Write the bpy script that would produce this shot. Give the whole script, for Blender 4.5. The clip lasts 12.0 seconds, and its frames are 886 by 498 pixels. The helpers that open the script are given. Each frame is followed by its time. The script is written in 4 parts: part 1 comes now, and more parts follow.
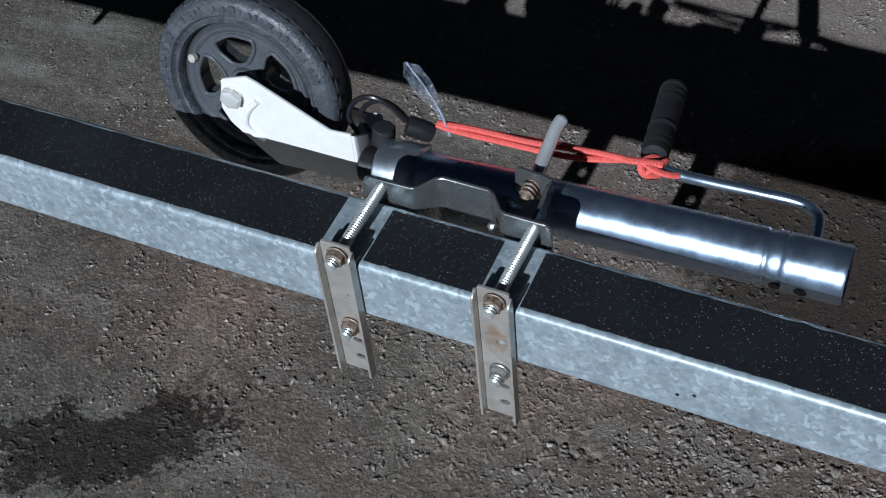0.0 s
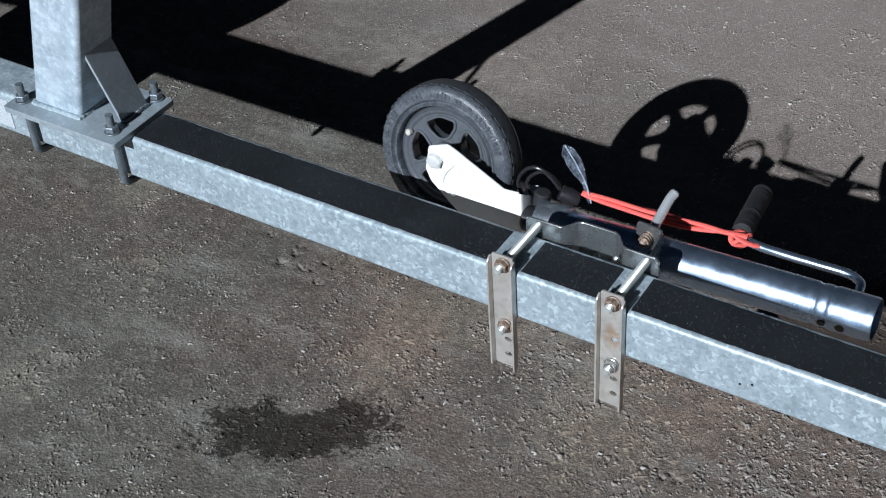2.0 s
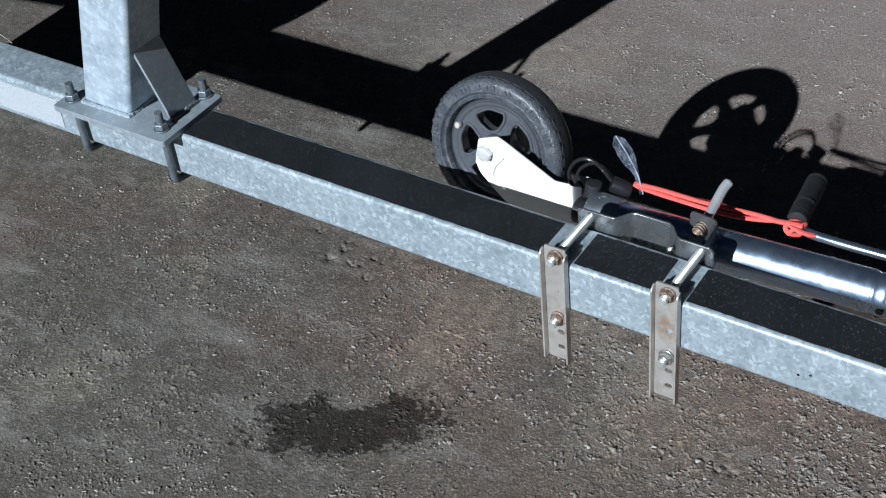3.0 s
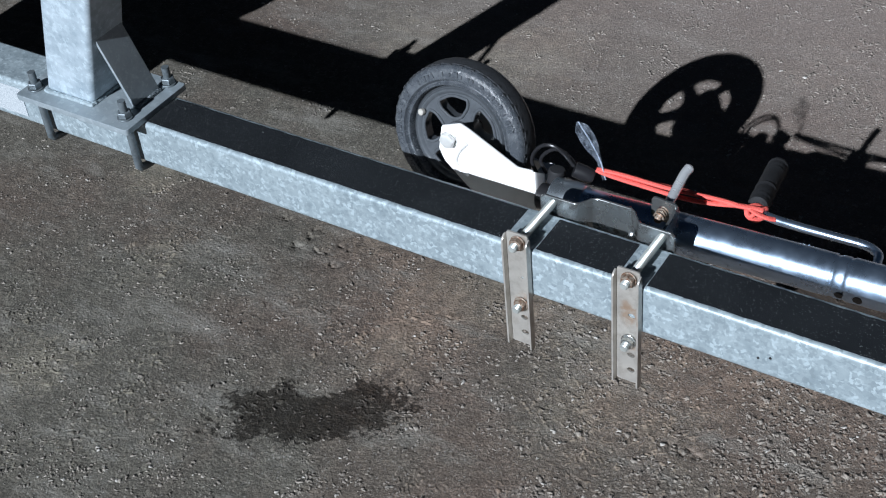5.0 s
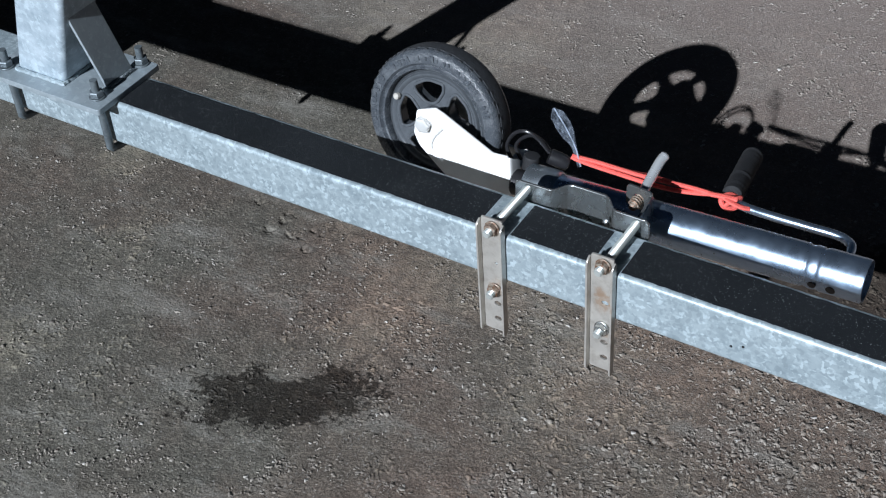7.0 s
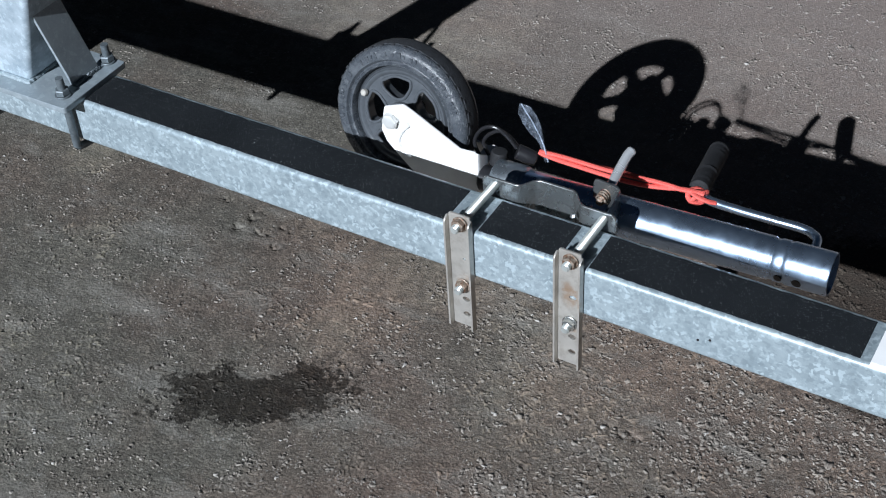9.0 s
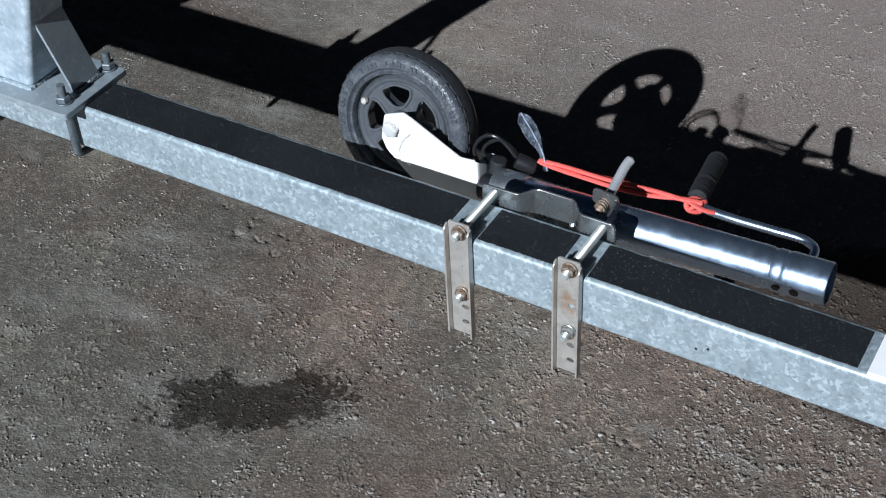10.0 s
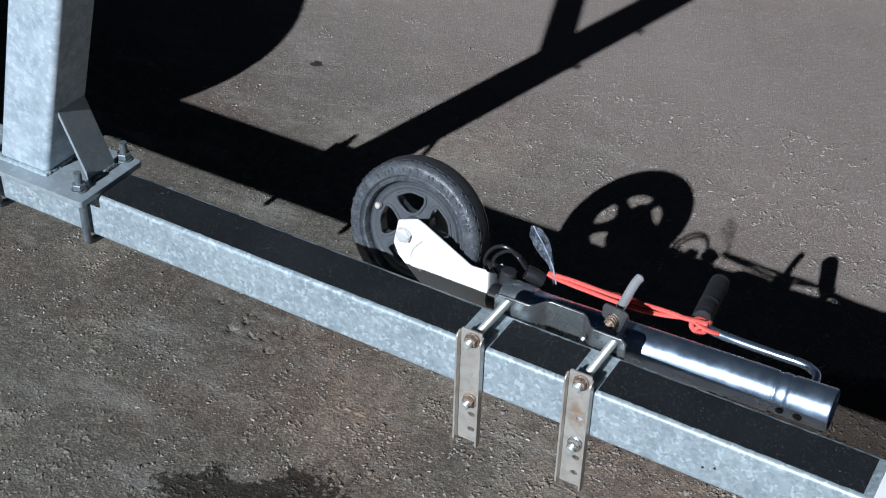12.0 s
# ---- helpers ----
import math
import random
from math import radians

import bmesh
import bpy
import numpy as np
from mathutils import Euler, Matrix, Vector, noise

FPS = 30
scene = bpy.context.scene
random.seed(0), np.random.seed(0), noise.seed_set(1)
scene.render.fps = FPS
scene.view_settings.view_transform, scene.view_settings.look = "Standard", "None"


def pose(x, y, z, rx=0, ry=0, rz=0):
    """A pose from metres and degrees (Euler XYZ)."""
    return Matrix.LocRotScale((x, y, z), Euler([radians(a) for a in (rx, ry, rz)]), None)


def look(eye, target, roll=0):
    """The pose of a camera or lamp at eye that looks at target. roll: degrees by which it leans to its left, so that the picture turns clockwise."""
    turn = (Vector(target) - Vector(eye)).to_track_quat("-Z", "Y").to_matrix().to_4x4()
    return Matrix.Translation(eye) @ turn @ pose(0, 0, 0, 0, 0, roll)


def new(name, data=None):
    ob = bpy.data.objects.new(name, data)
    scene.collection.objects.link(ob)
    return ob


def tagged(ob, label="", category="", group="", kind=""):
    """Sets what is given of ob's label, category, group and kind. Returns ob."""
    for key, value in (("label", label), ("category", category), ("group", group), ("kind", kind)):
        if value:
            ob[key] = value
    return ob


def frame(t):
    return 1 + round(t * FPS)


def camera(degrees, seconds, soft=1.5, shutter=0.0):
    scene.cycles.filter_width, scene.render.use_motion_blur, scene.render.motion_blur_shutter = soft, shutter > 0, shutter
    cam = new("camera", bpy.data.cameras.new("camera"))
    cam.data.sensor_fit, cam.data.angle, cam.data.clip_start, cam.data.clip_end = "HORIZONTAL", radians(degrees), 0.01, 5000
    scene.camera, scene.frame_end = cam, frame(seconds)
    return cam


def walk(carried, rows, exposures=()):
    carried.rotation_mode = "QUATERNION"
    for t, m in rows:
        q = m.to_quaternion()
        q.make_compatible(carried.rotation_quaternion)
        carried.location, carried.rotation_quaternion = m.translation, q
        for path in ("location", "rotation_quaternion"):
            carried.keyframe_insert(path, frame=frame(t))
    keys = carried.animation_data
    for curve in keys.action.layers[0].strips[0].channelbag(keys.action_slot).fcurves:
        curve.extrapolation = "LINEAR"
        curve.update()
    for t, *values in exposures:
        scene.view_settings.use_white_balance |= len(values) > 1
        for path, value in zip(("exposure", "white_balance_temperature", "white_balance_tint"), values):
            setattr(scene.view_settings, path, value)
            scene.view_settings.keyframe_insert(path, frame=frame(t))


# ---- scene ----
cam = camera(35.4, 12.0, soft=1.1)
PATH = [
    (0, (0.484, -0.667, 1.410), (-0.147, 0.475, -0.106), -6.8),
    (0.2, (0.528, -0.622, 1.4), (-0.176, 0.448, -0.138), -8.8),
    (0.5, (0.581, -0.609, 1.413), (-0.123, 0.381, -0.176), -9.9),
    (0.8, (0.651, -0.704, 1.486), (-0.022, 0.429, -0.018), -7.5),
    (1, (0.676, -0.819, 1.525), (0.019, 0.36, 0.05), -6.8),
    (1.2, (0.714, -0.94, 1.541), (0.044, 0.283, 0.107), -7.0),
    (1.5, (0.7, -1.058, 1.586), (-0.057, 0.194, 0.222), -4.9),
    (2, (0.7, -1.133, 1.598), (-0.176, 0.134, 0.323), -4.4),
    (2.5, (0.688, -1.15, 1.591), (-0.245, 0.094, 0.334), -5.2),
    (3, (0.686, -1.136, 1.589), (-0.239, 0.096, 0.315), -6.5),
    (5, (0.703, -1.132, 1.59), (-0.188, 0.109, 0.299), -6.1),
    (5.5, (0.698, -1.139, 1.589), (-0.189, 0.11, 0.303), -5.5),
    (6, (0.688, -1.144, 1.589), (-0.198, 0.104, 0.302), -5.2),
    (6.5, (0.691, -1.135, 1.584), (-0.181, 0.115, 0.289), -5.5),
    (7, (0.697, -1.134, 1.579), (-0.153, 0.122, 0.275), -4.3),
    (9, (0.704, -1.131, 1.58), (-0.112, 0.141, 0.269), -3.8),
    (9.5, (0.701, -1.135, 1.583), (-0.111, 0.14, 0.274), -3.2),
    (10, (0.703, -1.137, 1.587), (-0.111, 0.143, 0.283), -3.4),
    (10.5, (0.707, -1.136, 1.584), (-0.112, 0.149, 0.289), -2.8),
    (11, (0.708, -1.148, 1.591), (-0.114, 0.154, 0.315), -1.9),
    (11.5, (0.697, -1.181, 1.599), (-0.106, 0.182, 0.375), -0.0),
    (12, (0.639, -1.199, 1.604), (-0.157, 0.203, 0.42), 1.5),
]
EXPOSURES = [(0.0, -0.08, 5450, 8), (0.5, 0.08, 5450, 8), (1.0, 0.30, 5600, 8), (1.5, 0.38, 5600, 8), (2.0, 0.40, 5600, 8), (3.0, 0.40, 5600, 8), (12.0, 0.40, 5600, 8)]
walk(cam, [(t, look(eye, target, roll)) for t, eye, target, roll in PATH], EXPOSURES)

# ---- light ----
SUN_WAY = Vector((0.075, 1.775, -1.0)).normalized()
world = bpy.data.worlds.new("world")
scene.world = world
world.use_nodes = True
wn = world.node_tree
sky = wn.nodes.new("ShaderNodeTexSky")
sky.sky_type = "NISHITA"
sky.sun_disc = False
sky.sun_elevation = math.asin(-SUN_WAY.z)
sky.sun_rotation = math.atan2(-SUN_WAY.x, -SUN_WAY.y)
wn.links.new(sky.outputs[0], wn.nodes["Background"].inputs[0])
wn.nodes["Background"].inputs[1].default_value = 0.0042
sun = new("sun", bpy.data.lights.new("sun", "SUN"))
sun.data.energy = 5.0
sun.data.angle = radians(0.5)
sun.data.color = (1.0, 0.98, 0.95)
sun.rotation_mode = "QUATERNION"
sun.rotation_quaternion = SUN_WAY.to_track_quat("-Z", "Y")


# ---- node helpers ----
class Mat:
    """A small node-graph writer."""

    def __init__(self, name, rough=0.5, metal=0.0):
        self.m = bpy.data.materials.new(name)
        self.m.use_nodes = True
        self.t = self.m.node_tree
        self.b = self.t.nodes["Principled BSDF"]
        self.b.inputs["Roughness"].default_value = rough
        self.b.inputs["Metallic"].default_value = metal
        self.coord = self.node("ShaderNodeTexCoord")

    def node(self, kind):
        return self.t.nodes.new(kind)

    def link(self, a, b):
        self.t.links.new(a, b)

    def put(self, sock, value):
        if isinstance(value, bpy.types.NodeSocket):
            self.link(value, sock)
        else:
            sock.default_value = value

    def noise(self, scale, detail=4.0, rough=0.6, vec=None):
        n = self.node("ShaderNodeTexNoise")
        n.inputs["Scale"].default_value = scale
        n.inputs["Detail"].default_value = detail
        n.inputs["Roughness"].default_value = rough
        self.link(vec or self.coord.outputs["Object"], n.inputs["Vector"])
        return n.outputs["Fac"]

    def voronoi(self, scale, out="Distance", feature="F1", vec=None):
        n = self.node("ShaderNodeTexVoronoi")
        n.feature = feature
        n.inputs["Scale"].default_value = scale
        self.link(vec or self.coord.outputs["Object"], n.inputs["Vector"])
        return n.outputs[out]

    def ramp(self, fac, stops):
        n = self.node("ShaderNodeValToRGB")
        e = n.color_ramp.elements
        while len(e) < len(stops):
            e.new(0.5)
        for k, (p, c) in zip(e, stops):
            k.position = p
            k.color = (c, c, c, 1) if not isinstance(c, tuple) else (*c, 1)
        self.link(fac, n.inputs[0])
        return n.outputs["Color"]

    def mix(self, fac, a, b, mode="MIX"):
        n = self.node("ShaderNodeMix")
        n.data_type = "RGBA"
        n.blend_type = mode
        self.put(n.inputs[0], fac)
        self.put(n.inputs[6], a if not isinstance(a, tuple) else (*a, 1))
        self.put(n.inputs[7], b if not isinstance(b, tuple) else (*b, 1))
        return n.outputs[2]

    def math(self, op, a, b=0.0):
        n = self.node("ShaderNodeMath")
        n.operation = op
        self.put(n.inputs[0], a)
        self.put(n.inputs[1], b)
        return n.outputs[0]

    def sep(self):
        n = self.node("ShaderNodeSeparateXYZ")
        self.link(self.coord.outputs["Object"], n.inputs[0])
        return n.outputs

    def bump(self, height, strength=0.3, dist=0.002):
        n = self.node("ShaderNodeBump")
        n.inputs["Strength"].default_value = strength
        n.inputs["Distance"].default_value = dist
        self.link(height, n.inputs["Height"])
        self.link(n.outputs[0], self.b.inputs["Normal"])

    def colour(self, c):
        self.put(self.b.inputs["Base Color"], c if not isinstance(c, tuple) else (*c, 1))
        return self

    def rough(self, r):
        self.put(self.b.inputs["Roughness"], r)
        return self


def galvanised(name, light, dark, metal, rough, spangle=0.5, cell=210):
    """Hot-dip galvanised steel: pale bloom blotches and spangle."""
    m = Mat(name, rough, metal)
    cells = m.voronoi(110, "Color")
    blotch = m.noise(30, 6, 0.66)
    fleck = m.ramp(m.noise(105, 4, 0.55), [(0.55, 0.0), (0.62, 1.0)])
    warp = m.node("ShaderNodeVectorMath")
    warp.operation = "ADD"
    m.link(m.coord.outputs["Object"], warp.inputs[0])
    tint = m.node("ShaderNodeTexNoise")
    tint.inputs["Scale"].default_value = 90
    m.link(m.coord.outputs["Object"], tint.inputs["Vector"])
    small = m.node("ShaderNodeVectorMath")
    small.operation = "SCALE"
    small.inputs["Scale"].default_value = 0.010
    m.link(tint.outputs["Color"], small.inputs[0])
    m.link(small.outputs[0], warp.inputs[1])
    crystal = m.node("ShaderNodeSeparateColor")
    m.link(m.voronoi(cell, "Color", vec=warp.outputs[0]), crystal.inputs[0])
    bright = m.math("MULTIPLY", m.ramp(crystal.outputs[0], [(0.68, 0.0), (0.73, 1.0)]), m.ramp(m.noise(48, 4, 0.65), [(0.42, 0.0), (0.56, 1.0)]))
    base = m.mix(m.ramp(blotch, [(0.30, 0.0), (0.70, 1.0)]), dark, light)
    base = m.mix(m.math("MULTIPLY", m.ramp(cells, [(0.2, 0.0), (0.9, 1.0)]), 0.3), base, light)
    pale = tuple(min(0.85, 1.5 * c) for c in light)
    deep = m.math("MULTIPLY", m.ramp(crystal.outputs[1], [(0.70, 0.0), (0.74, 1.0)]), 0.55 * spangle)
    base = m.mix(deep, base, tuple(0.72 * c for c in dark))
    base = m.mix(m.math("MULTIPLY", fleck, 0.25), base, pale)
    base = m.mix(m.math("MULTIPLY", bright, spangle), base, pale)
    m.colour(base)
    m.rough(m.ramp(m.noise(30, 3), [(0.3, rough - 0.08), (0.7, rough + 0.12)]))
    m.bump(m.noise(95, 4, 0.6), 0.2, 0.0012)
    return m.m


def plated(name, colour, rough, metal, dirt=(0.16, 0.12, 0.08), amount=0.25):
    """Zinc-plated or chromed steel with faint soiling."""
    m = Mat(name, rough, metal)
    d = m.math("MULTIPLY", m.ramp(m.noise(55, 6, 0.7), [(0.5, 0.0), (0.75, 1.0)]), amount)
    tone = m.mix(m.ramp(m.noise(18, 3), [(0.35, 0.0), (0.65, 1.0)]), tuple(0.86 * c for c in colour), colour)
    m.colour(m.mix(d, tone, dirt))
    m.rough(m.ramp(m.noise(40, 4), [(0.3, max(0.05, rough - 0.05)), (0.7, rough + 0.1)]))
    m.bump(m.noise(200, 2), 0.05, 0.0006)
    return m.m


def plain(name, colour, rough, scale=90, vary=0.25, bump=0.15, metal=0.0):
    m = Mat(name, rough, metal)
    f = m.ramp(m.noise(scale, 5, 0.65), [(0.3, 1.0 - vary), (0.7, 1.0 + vary)])
    m.colour(m.mix(1.0, colour, f, "MULTIPLY"))
    m.bump(m.noise(scale * 3, 3), bump, 0.001)
    return m.m


def asphalt(name, loose=False):
    """Worn tarmac: dark binder, rusty grit, pale scuffs, painted far brightness, one damp patch."""
    m = Mat(name, 0.9)
    x, y, z = m.sep()
    grit = m.voronoi(210, "Color")
    sep = m.node("ShaderNodeSeparateColor")
    m.link(grit, sep.inputs[0])
    stone = m.ramp(sep.outputs[0], [(0.0, (0.062, 0.058, 0.055)), (0.5, (0.105, 0.099, 0.094)), (0.85, (0.145, 0.138, 0.13)), (0.97, (0.26, 0.25, 0.24))])
    fine = m.ramp(m.noise(520, 4, 0.75), [(0.36, (0.055, 0.051, 0.048)), (0.66, (0.185, 0.176, 0.166))])
    base = m.mix(0.55, stone, fine)
    worn = m.ramp(m.math("ADD", m.math("MULTIPLY", z, 200.0), 0.5), [(0.0, 0.0), (0.06, 1.0), (0.36, 0.0)])
    base = m.mix(m.math("MULTIPLY", worn, 0.45), base, (0.19, 0.18, 0.168))
    crest = m.ramp(m.math("ADD", m.math("MULTIPLY", z, 200.0), 0.5), [(0.60, 0.0), (0.80, 1.0)])
    base = m.mix(m.math("MULTIPLY", crest, 0.75), base, (0.27, 0.25, 0.222))
    # warm brown binder in places, cool grey-green elsewhere
    drift = m.node("ShaderNodeMapRange")
    drift.inputs[1].default_value, drift.inputs[2].default_value = -0.7, 0.4
    drift.inputs[3].default_value, drift.inputs[4].default_value = -0.16, 0.08
    m.link(x, drift.inputs[0])
    warm = m.ramp(m.math("ADD", m.noise(1.9, 5, 0.6), drift.outputs[0]), [(0.32, 0.0), (0.54, 1.0)])
    base = m.mix(1.0, base, m.mix(warm, (1.05, 1.01, 0.86), (1.19, 0.93, 0.765)), "MULTIPLY")
    # somewhat darker towards -x, with a blotchy edge
    left_tone = m.ramp(m.math("ADD", m.math("MULTIPLY", drift.outputs[0], 2.2), m.noise(3.2, 4, 0.6)), [(0.15, 0.78), (0.52, 1.0)])
    base = m.mix(1.0, base, left_tone, "MULTIPLY")
    blot = m.ramp(m.noise(38, 4, 0.65), [(0.34, 0.74), (0.66, 1.24)])
    base = m.mix(1.0, base, blot, "MULTIPLY")
    rust = m.ramp(m.noise(11, 5, 0.7), [(0.60, 0.0), (0.72, 1.0)])
    base = m.mix(m.math("MULTIPLY", m.math("MULTIPLY", rust, warm), 0.3), base, (0.17, 0.115, 0.09))
    # pale scuffs; far ground browner and paler, its brighter light put into the colour
    stretch = m.node("ShaderNodeMapping")
    stretch.inputs["Rotation"].default_value = (0, 0, radians(-28))
    stretch.inputs["Scale"].default_value = (0.55, 1.5, 1.0)
    m.link(m.coord.outputs["Object"], stretch.inputs["Vector"])
    scuff = m.ramp(m.noise(7.5, 9, 0.7, stretch.outputs[0]), [(0.51, 0.0), (0.68, 1.0)])
    base = m.mix(m.math("MULTIPLY", scuff, 0.7), base, (0.25, 0.236, 0.208))
    far_lift = m.node("ShaderNodeMapRange")
    far_lift.inputs[1].default_value, far_lift.inputs[2].default_value = 0.45, 1.35
    far_lift.inputs[3].default_value, far_lift.inputs[4].default_value = 0.0, 0.74
    m.link(m.math("ADD", y, m.math("MULTIPLY", x, 0.3)), far_lift.inputs[0])
    base = m.mix(far_lift.outputs[0], base, m.mix(m.noise(300, 3, 0.7), (0.165, 0.133, 0.119), (0.405, 0.337, 0.300)))
    if not loose:
        base = m.mix(1.0, base, m.mix(warm, (0.97, 0.97, 0.97), (0.87, 0.87, 0.87)), "MULTIPLY")
    # thin pale crusts of worn binder, in clumps
    ridge = m.ramp(m.math("ABSOLUTE", m.math("SUBTRACT", m.noise(150, 3, 0.55), 0.5)), [(0.012, 1.0), (0.050, 0.0)])
    ends = m.ramp(m.noise(240, 2, 0.5), [(0.48, 0.0), (0.55, 1.0)])
    clump = m.ramp(m.math("ADD", m.noise(21, 4, 0.7), drift.outputs[0]), [(0.40, 0.15), (0.58, 1.0)])
    crust = m.math("MULTIPLY", m.math("MULTIPLY", ridge, ends), clump)
    base = m.mix(m.math("MULTIPLY", crust, 0.5), base, (0.30, 0.272, 0.238))
    if loose:
        geo = m.node("ShaderNodeNewGeometry")
        tone = m.ramp(geo.outputs["Random Per Island"], [(0.0, (0.13, 0.114, 0.100)), (0.55, (0.205, 0.182, 0.158)), (0.93, (0.30, 0.270, 0.236)), (1.0, (0.46, 0.44, 0.41))])
        base = m.mix(0.8, base, tone)
    # pale stone flecks
    sp = m.node("ShaderNodeSeparateColor")
    m.link(m.voronoi(210, "Color"), sp.inputs[0])
    spot = m.math("MULTIPLY", m.ramp(m.voronoi(210), [(0.22, 1.0), (0.48, 0.0)]), m.math("GREATER_THAN", sp.outputs[1], 0.74))
    base = m.mix(m.math("MULTIPLY", spot, m.math("ADD", m.math("MULTIPLY", far_lift.outputs[0], 0.5), 0.25)), base, m.mix(sp.outputs[2], (0.30, 0.24, 0.19), (0.52, 0.50, 0.47)))
    # damp patch
    wob = m.math("ADD", m.math("MULTIPLY", m.math("SUBTRACT", m.noise(24, 3, 0.6), 0.5), 1.1), m.math("MULTIPLY", m.math("SUBTRACT", m.noise(95, 5, 0.75), 0.5), 1.7))

    def blob(cx, cy, rx, ry, turn):
        c, s = math.cos(radians(turn)), math.sin(radians(turn))
        dx, dy = m.math("SUBTRACT", x, cx), m.math("SUBTRACT", y, cy)
        u = m.math("ADD", m.math("MULTIPLY", dx, c / rx), m.math("MULTIPLY", dy, s / rx))
        v = m.math("ADD", m.math("MULTIPLY", dx, -s / ry), m.math("MULTIPLY", dy, c / ry))
        return m.math("SQRT", m.math("ADD", m.math("MULTIPLY", u, u), m.math("MULTIPLY", v, v)))

    d = m.math("MAXIMUM", blob(-0.372, -0.026, 0.160, 0.070, 33), m.math("SUBTRACT", 2.0, blob(-0.405, 0.045, 0.055, 0.045, 30)))
    wet = m.ramp(m.math("ADD", d, wob), [(0.90, 1.0), (1.04, 0.0)])
    spill = m.ramp(m.math("ADD", blob(-1.07, 1.18, 0.017, 0.015, 0), wob), [(0.85, 1.0), (1.1, 0.0)])
    base = m.mix(m.math("MULTIPLY", spill, 0.95), base, (0.012, 0.011, 0.010))
    # a second, less dark brown patch behind the bar, softer at its edge
    darker = m.ramp(m.math("ADD", blob(0.52, 0.565, 0.38, 0.23, 0), m.math("MULTIPLY", wob, 0.3)), [(0.84, 1.0), (1.08, 0.0)])
    base = m.mix(darker, base, m.mix(1.0, base, (0.23, 0.205, 0.175), "MULTIPLY"))
    soak = m.mix(m.ramp(m.noise(130, 3, 0.7), [(0.5, 0.0), (0.7, 1.0)]), (0.20, 0.185, 0.17), (0.42, 0.40, 0.37))
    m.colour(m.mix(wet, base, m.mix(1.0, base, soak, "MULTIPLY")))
    m.rough(m.mix(wet, (0.92, 0.92, 0.92), (0.6, 0.6, 0.6)))
    h = m.math("ADD", m.noise(330, 4, 0.65), m.math("MULTIPLY", m.voronoi(230), -0.8))
    h = m.math("ADD", h, m.math("ADD", m.math("MULTIPLY", crust, 1.2), m.math("MULTIPLY", m.noise(850, 2, 0.6), 0.15)))
    m.bump(h, 0.55, 0.0019)
    return m.m


def grip_tape():
    m = Mat("grip_tape", 0.8)
    m.b.inputs["Specular IOR Level"].default_value = 0.25
    sep = m.node("ShaderNodeSeparateColor")
    m.link(m.voronoi(1050, "Color"), sep.inputs[0])
    dot = m.ramp(m.voronoi(1050), [(0.3, 1.0), (0.55, 0.0)])
    spark = m.math("MULTIPLY", m.math("MULTIPLY", m.math("GREATER_THAN", sep.outputs[0], 0.95), dot), m.math("POWER", sep.outputs[1], 1.3))
    base = m.mix(m.ramp(m.noise(9, 5), [(0.35, 0.0), (0.75, 1.0)]), (0.0065, 0.0082, 0.0105), (0.0145, 0.017, 0.020))
    m.colour(m.mix(spark, base, (0.58, 0.64, 0.62)))
    m.bump(m.noise(900, 2), 0.6, 0.0015)
    return m.m


def rusty_steel(name):
    m = Mat(name, 0.5, 0.5)
    f = m.ramp(m.noise(260, 5, 0.7), [(0.4, 0.0), (0.62, 1.0)])
    m.colour(m.mix(f, (0.34, 0.30, 0.25), (0.17, 0.085, 0.045)))
    m.bump(m.noise(500, 3), 0.3, 0.0008)
    return m.m


def reflective():
    m = Mat("reflective_white", 0.35)
    m.colour(m.mix(m.ramp(m.voronoi(330, feature="DISTANCE_TO_EDGE"), [(0.05, 0.0), (0.16, 1.0)]), (0.30, 0.33, 0.36), (0.46, 0.49, 0.51)))
    return m.m


def film(name, thin, dense):
    m = Mat(name, 0.15)
    m.colour((0.40, 0.46, 0.56))
    clear = m.node("ShaderNodeBsdfTransparent")
    both = m.node("ShaderNodeMixShader")
    m.put(both.inputs[0], m.ramp(m.noise(70, 4, 0.7), [(0.4, thin), (0.62, dense)]))
    m.link(clear.outputs[0], both.inputs[1])
    m.link(m.b.outputs[0], both.inputs[2])
    m.link(both.outputs[0], m.t.nodes["Material Output"].inputs[0])
    m.bump(m.noise(90, 3), 0.8, 0.004)
    return m.m



GALV = galvanised("galvanised_steel", (0.335, 0.392, 0.420), (0.225, 0.275, 0.305), 0.25, 0.40, 0.60)
GALV_POST = galvanised("galvanised_post", (0.46, 0.53, 0.585), (0.25, 0.31, 0.36), 0.2, 0.45, 0.22, 90)
GALV_DULL = galvanised("galvanised_dull", (0.165, 0.19, 0.205), (0.085, 0.102, 0.115), 0.45, 0.5, 0.0)
GALV_PLATE = galvanised("galvanised_plate", (0.30, 0.34, 0.365), (0.215, 0.255, 0.28), 0.25, 0.45, 0.08)


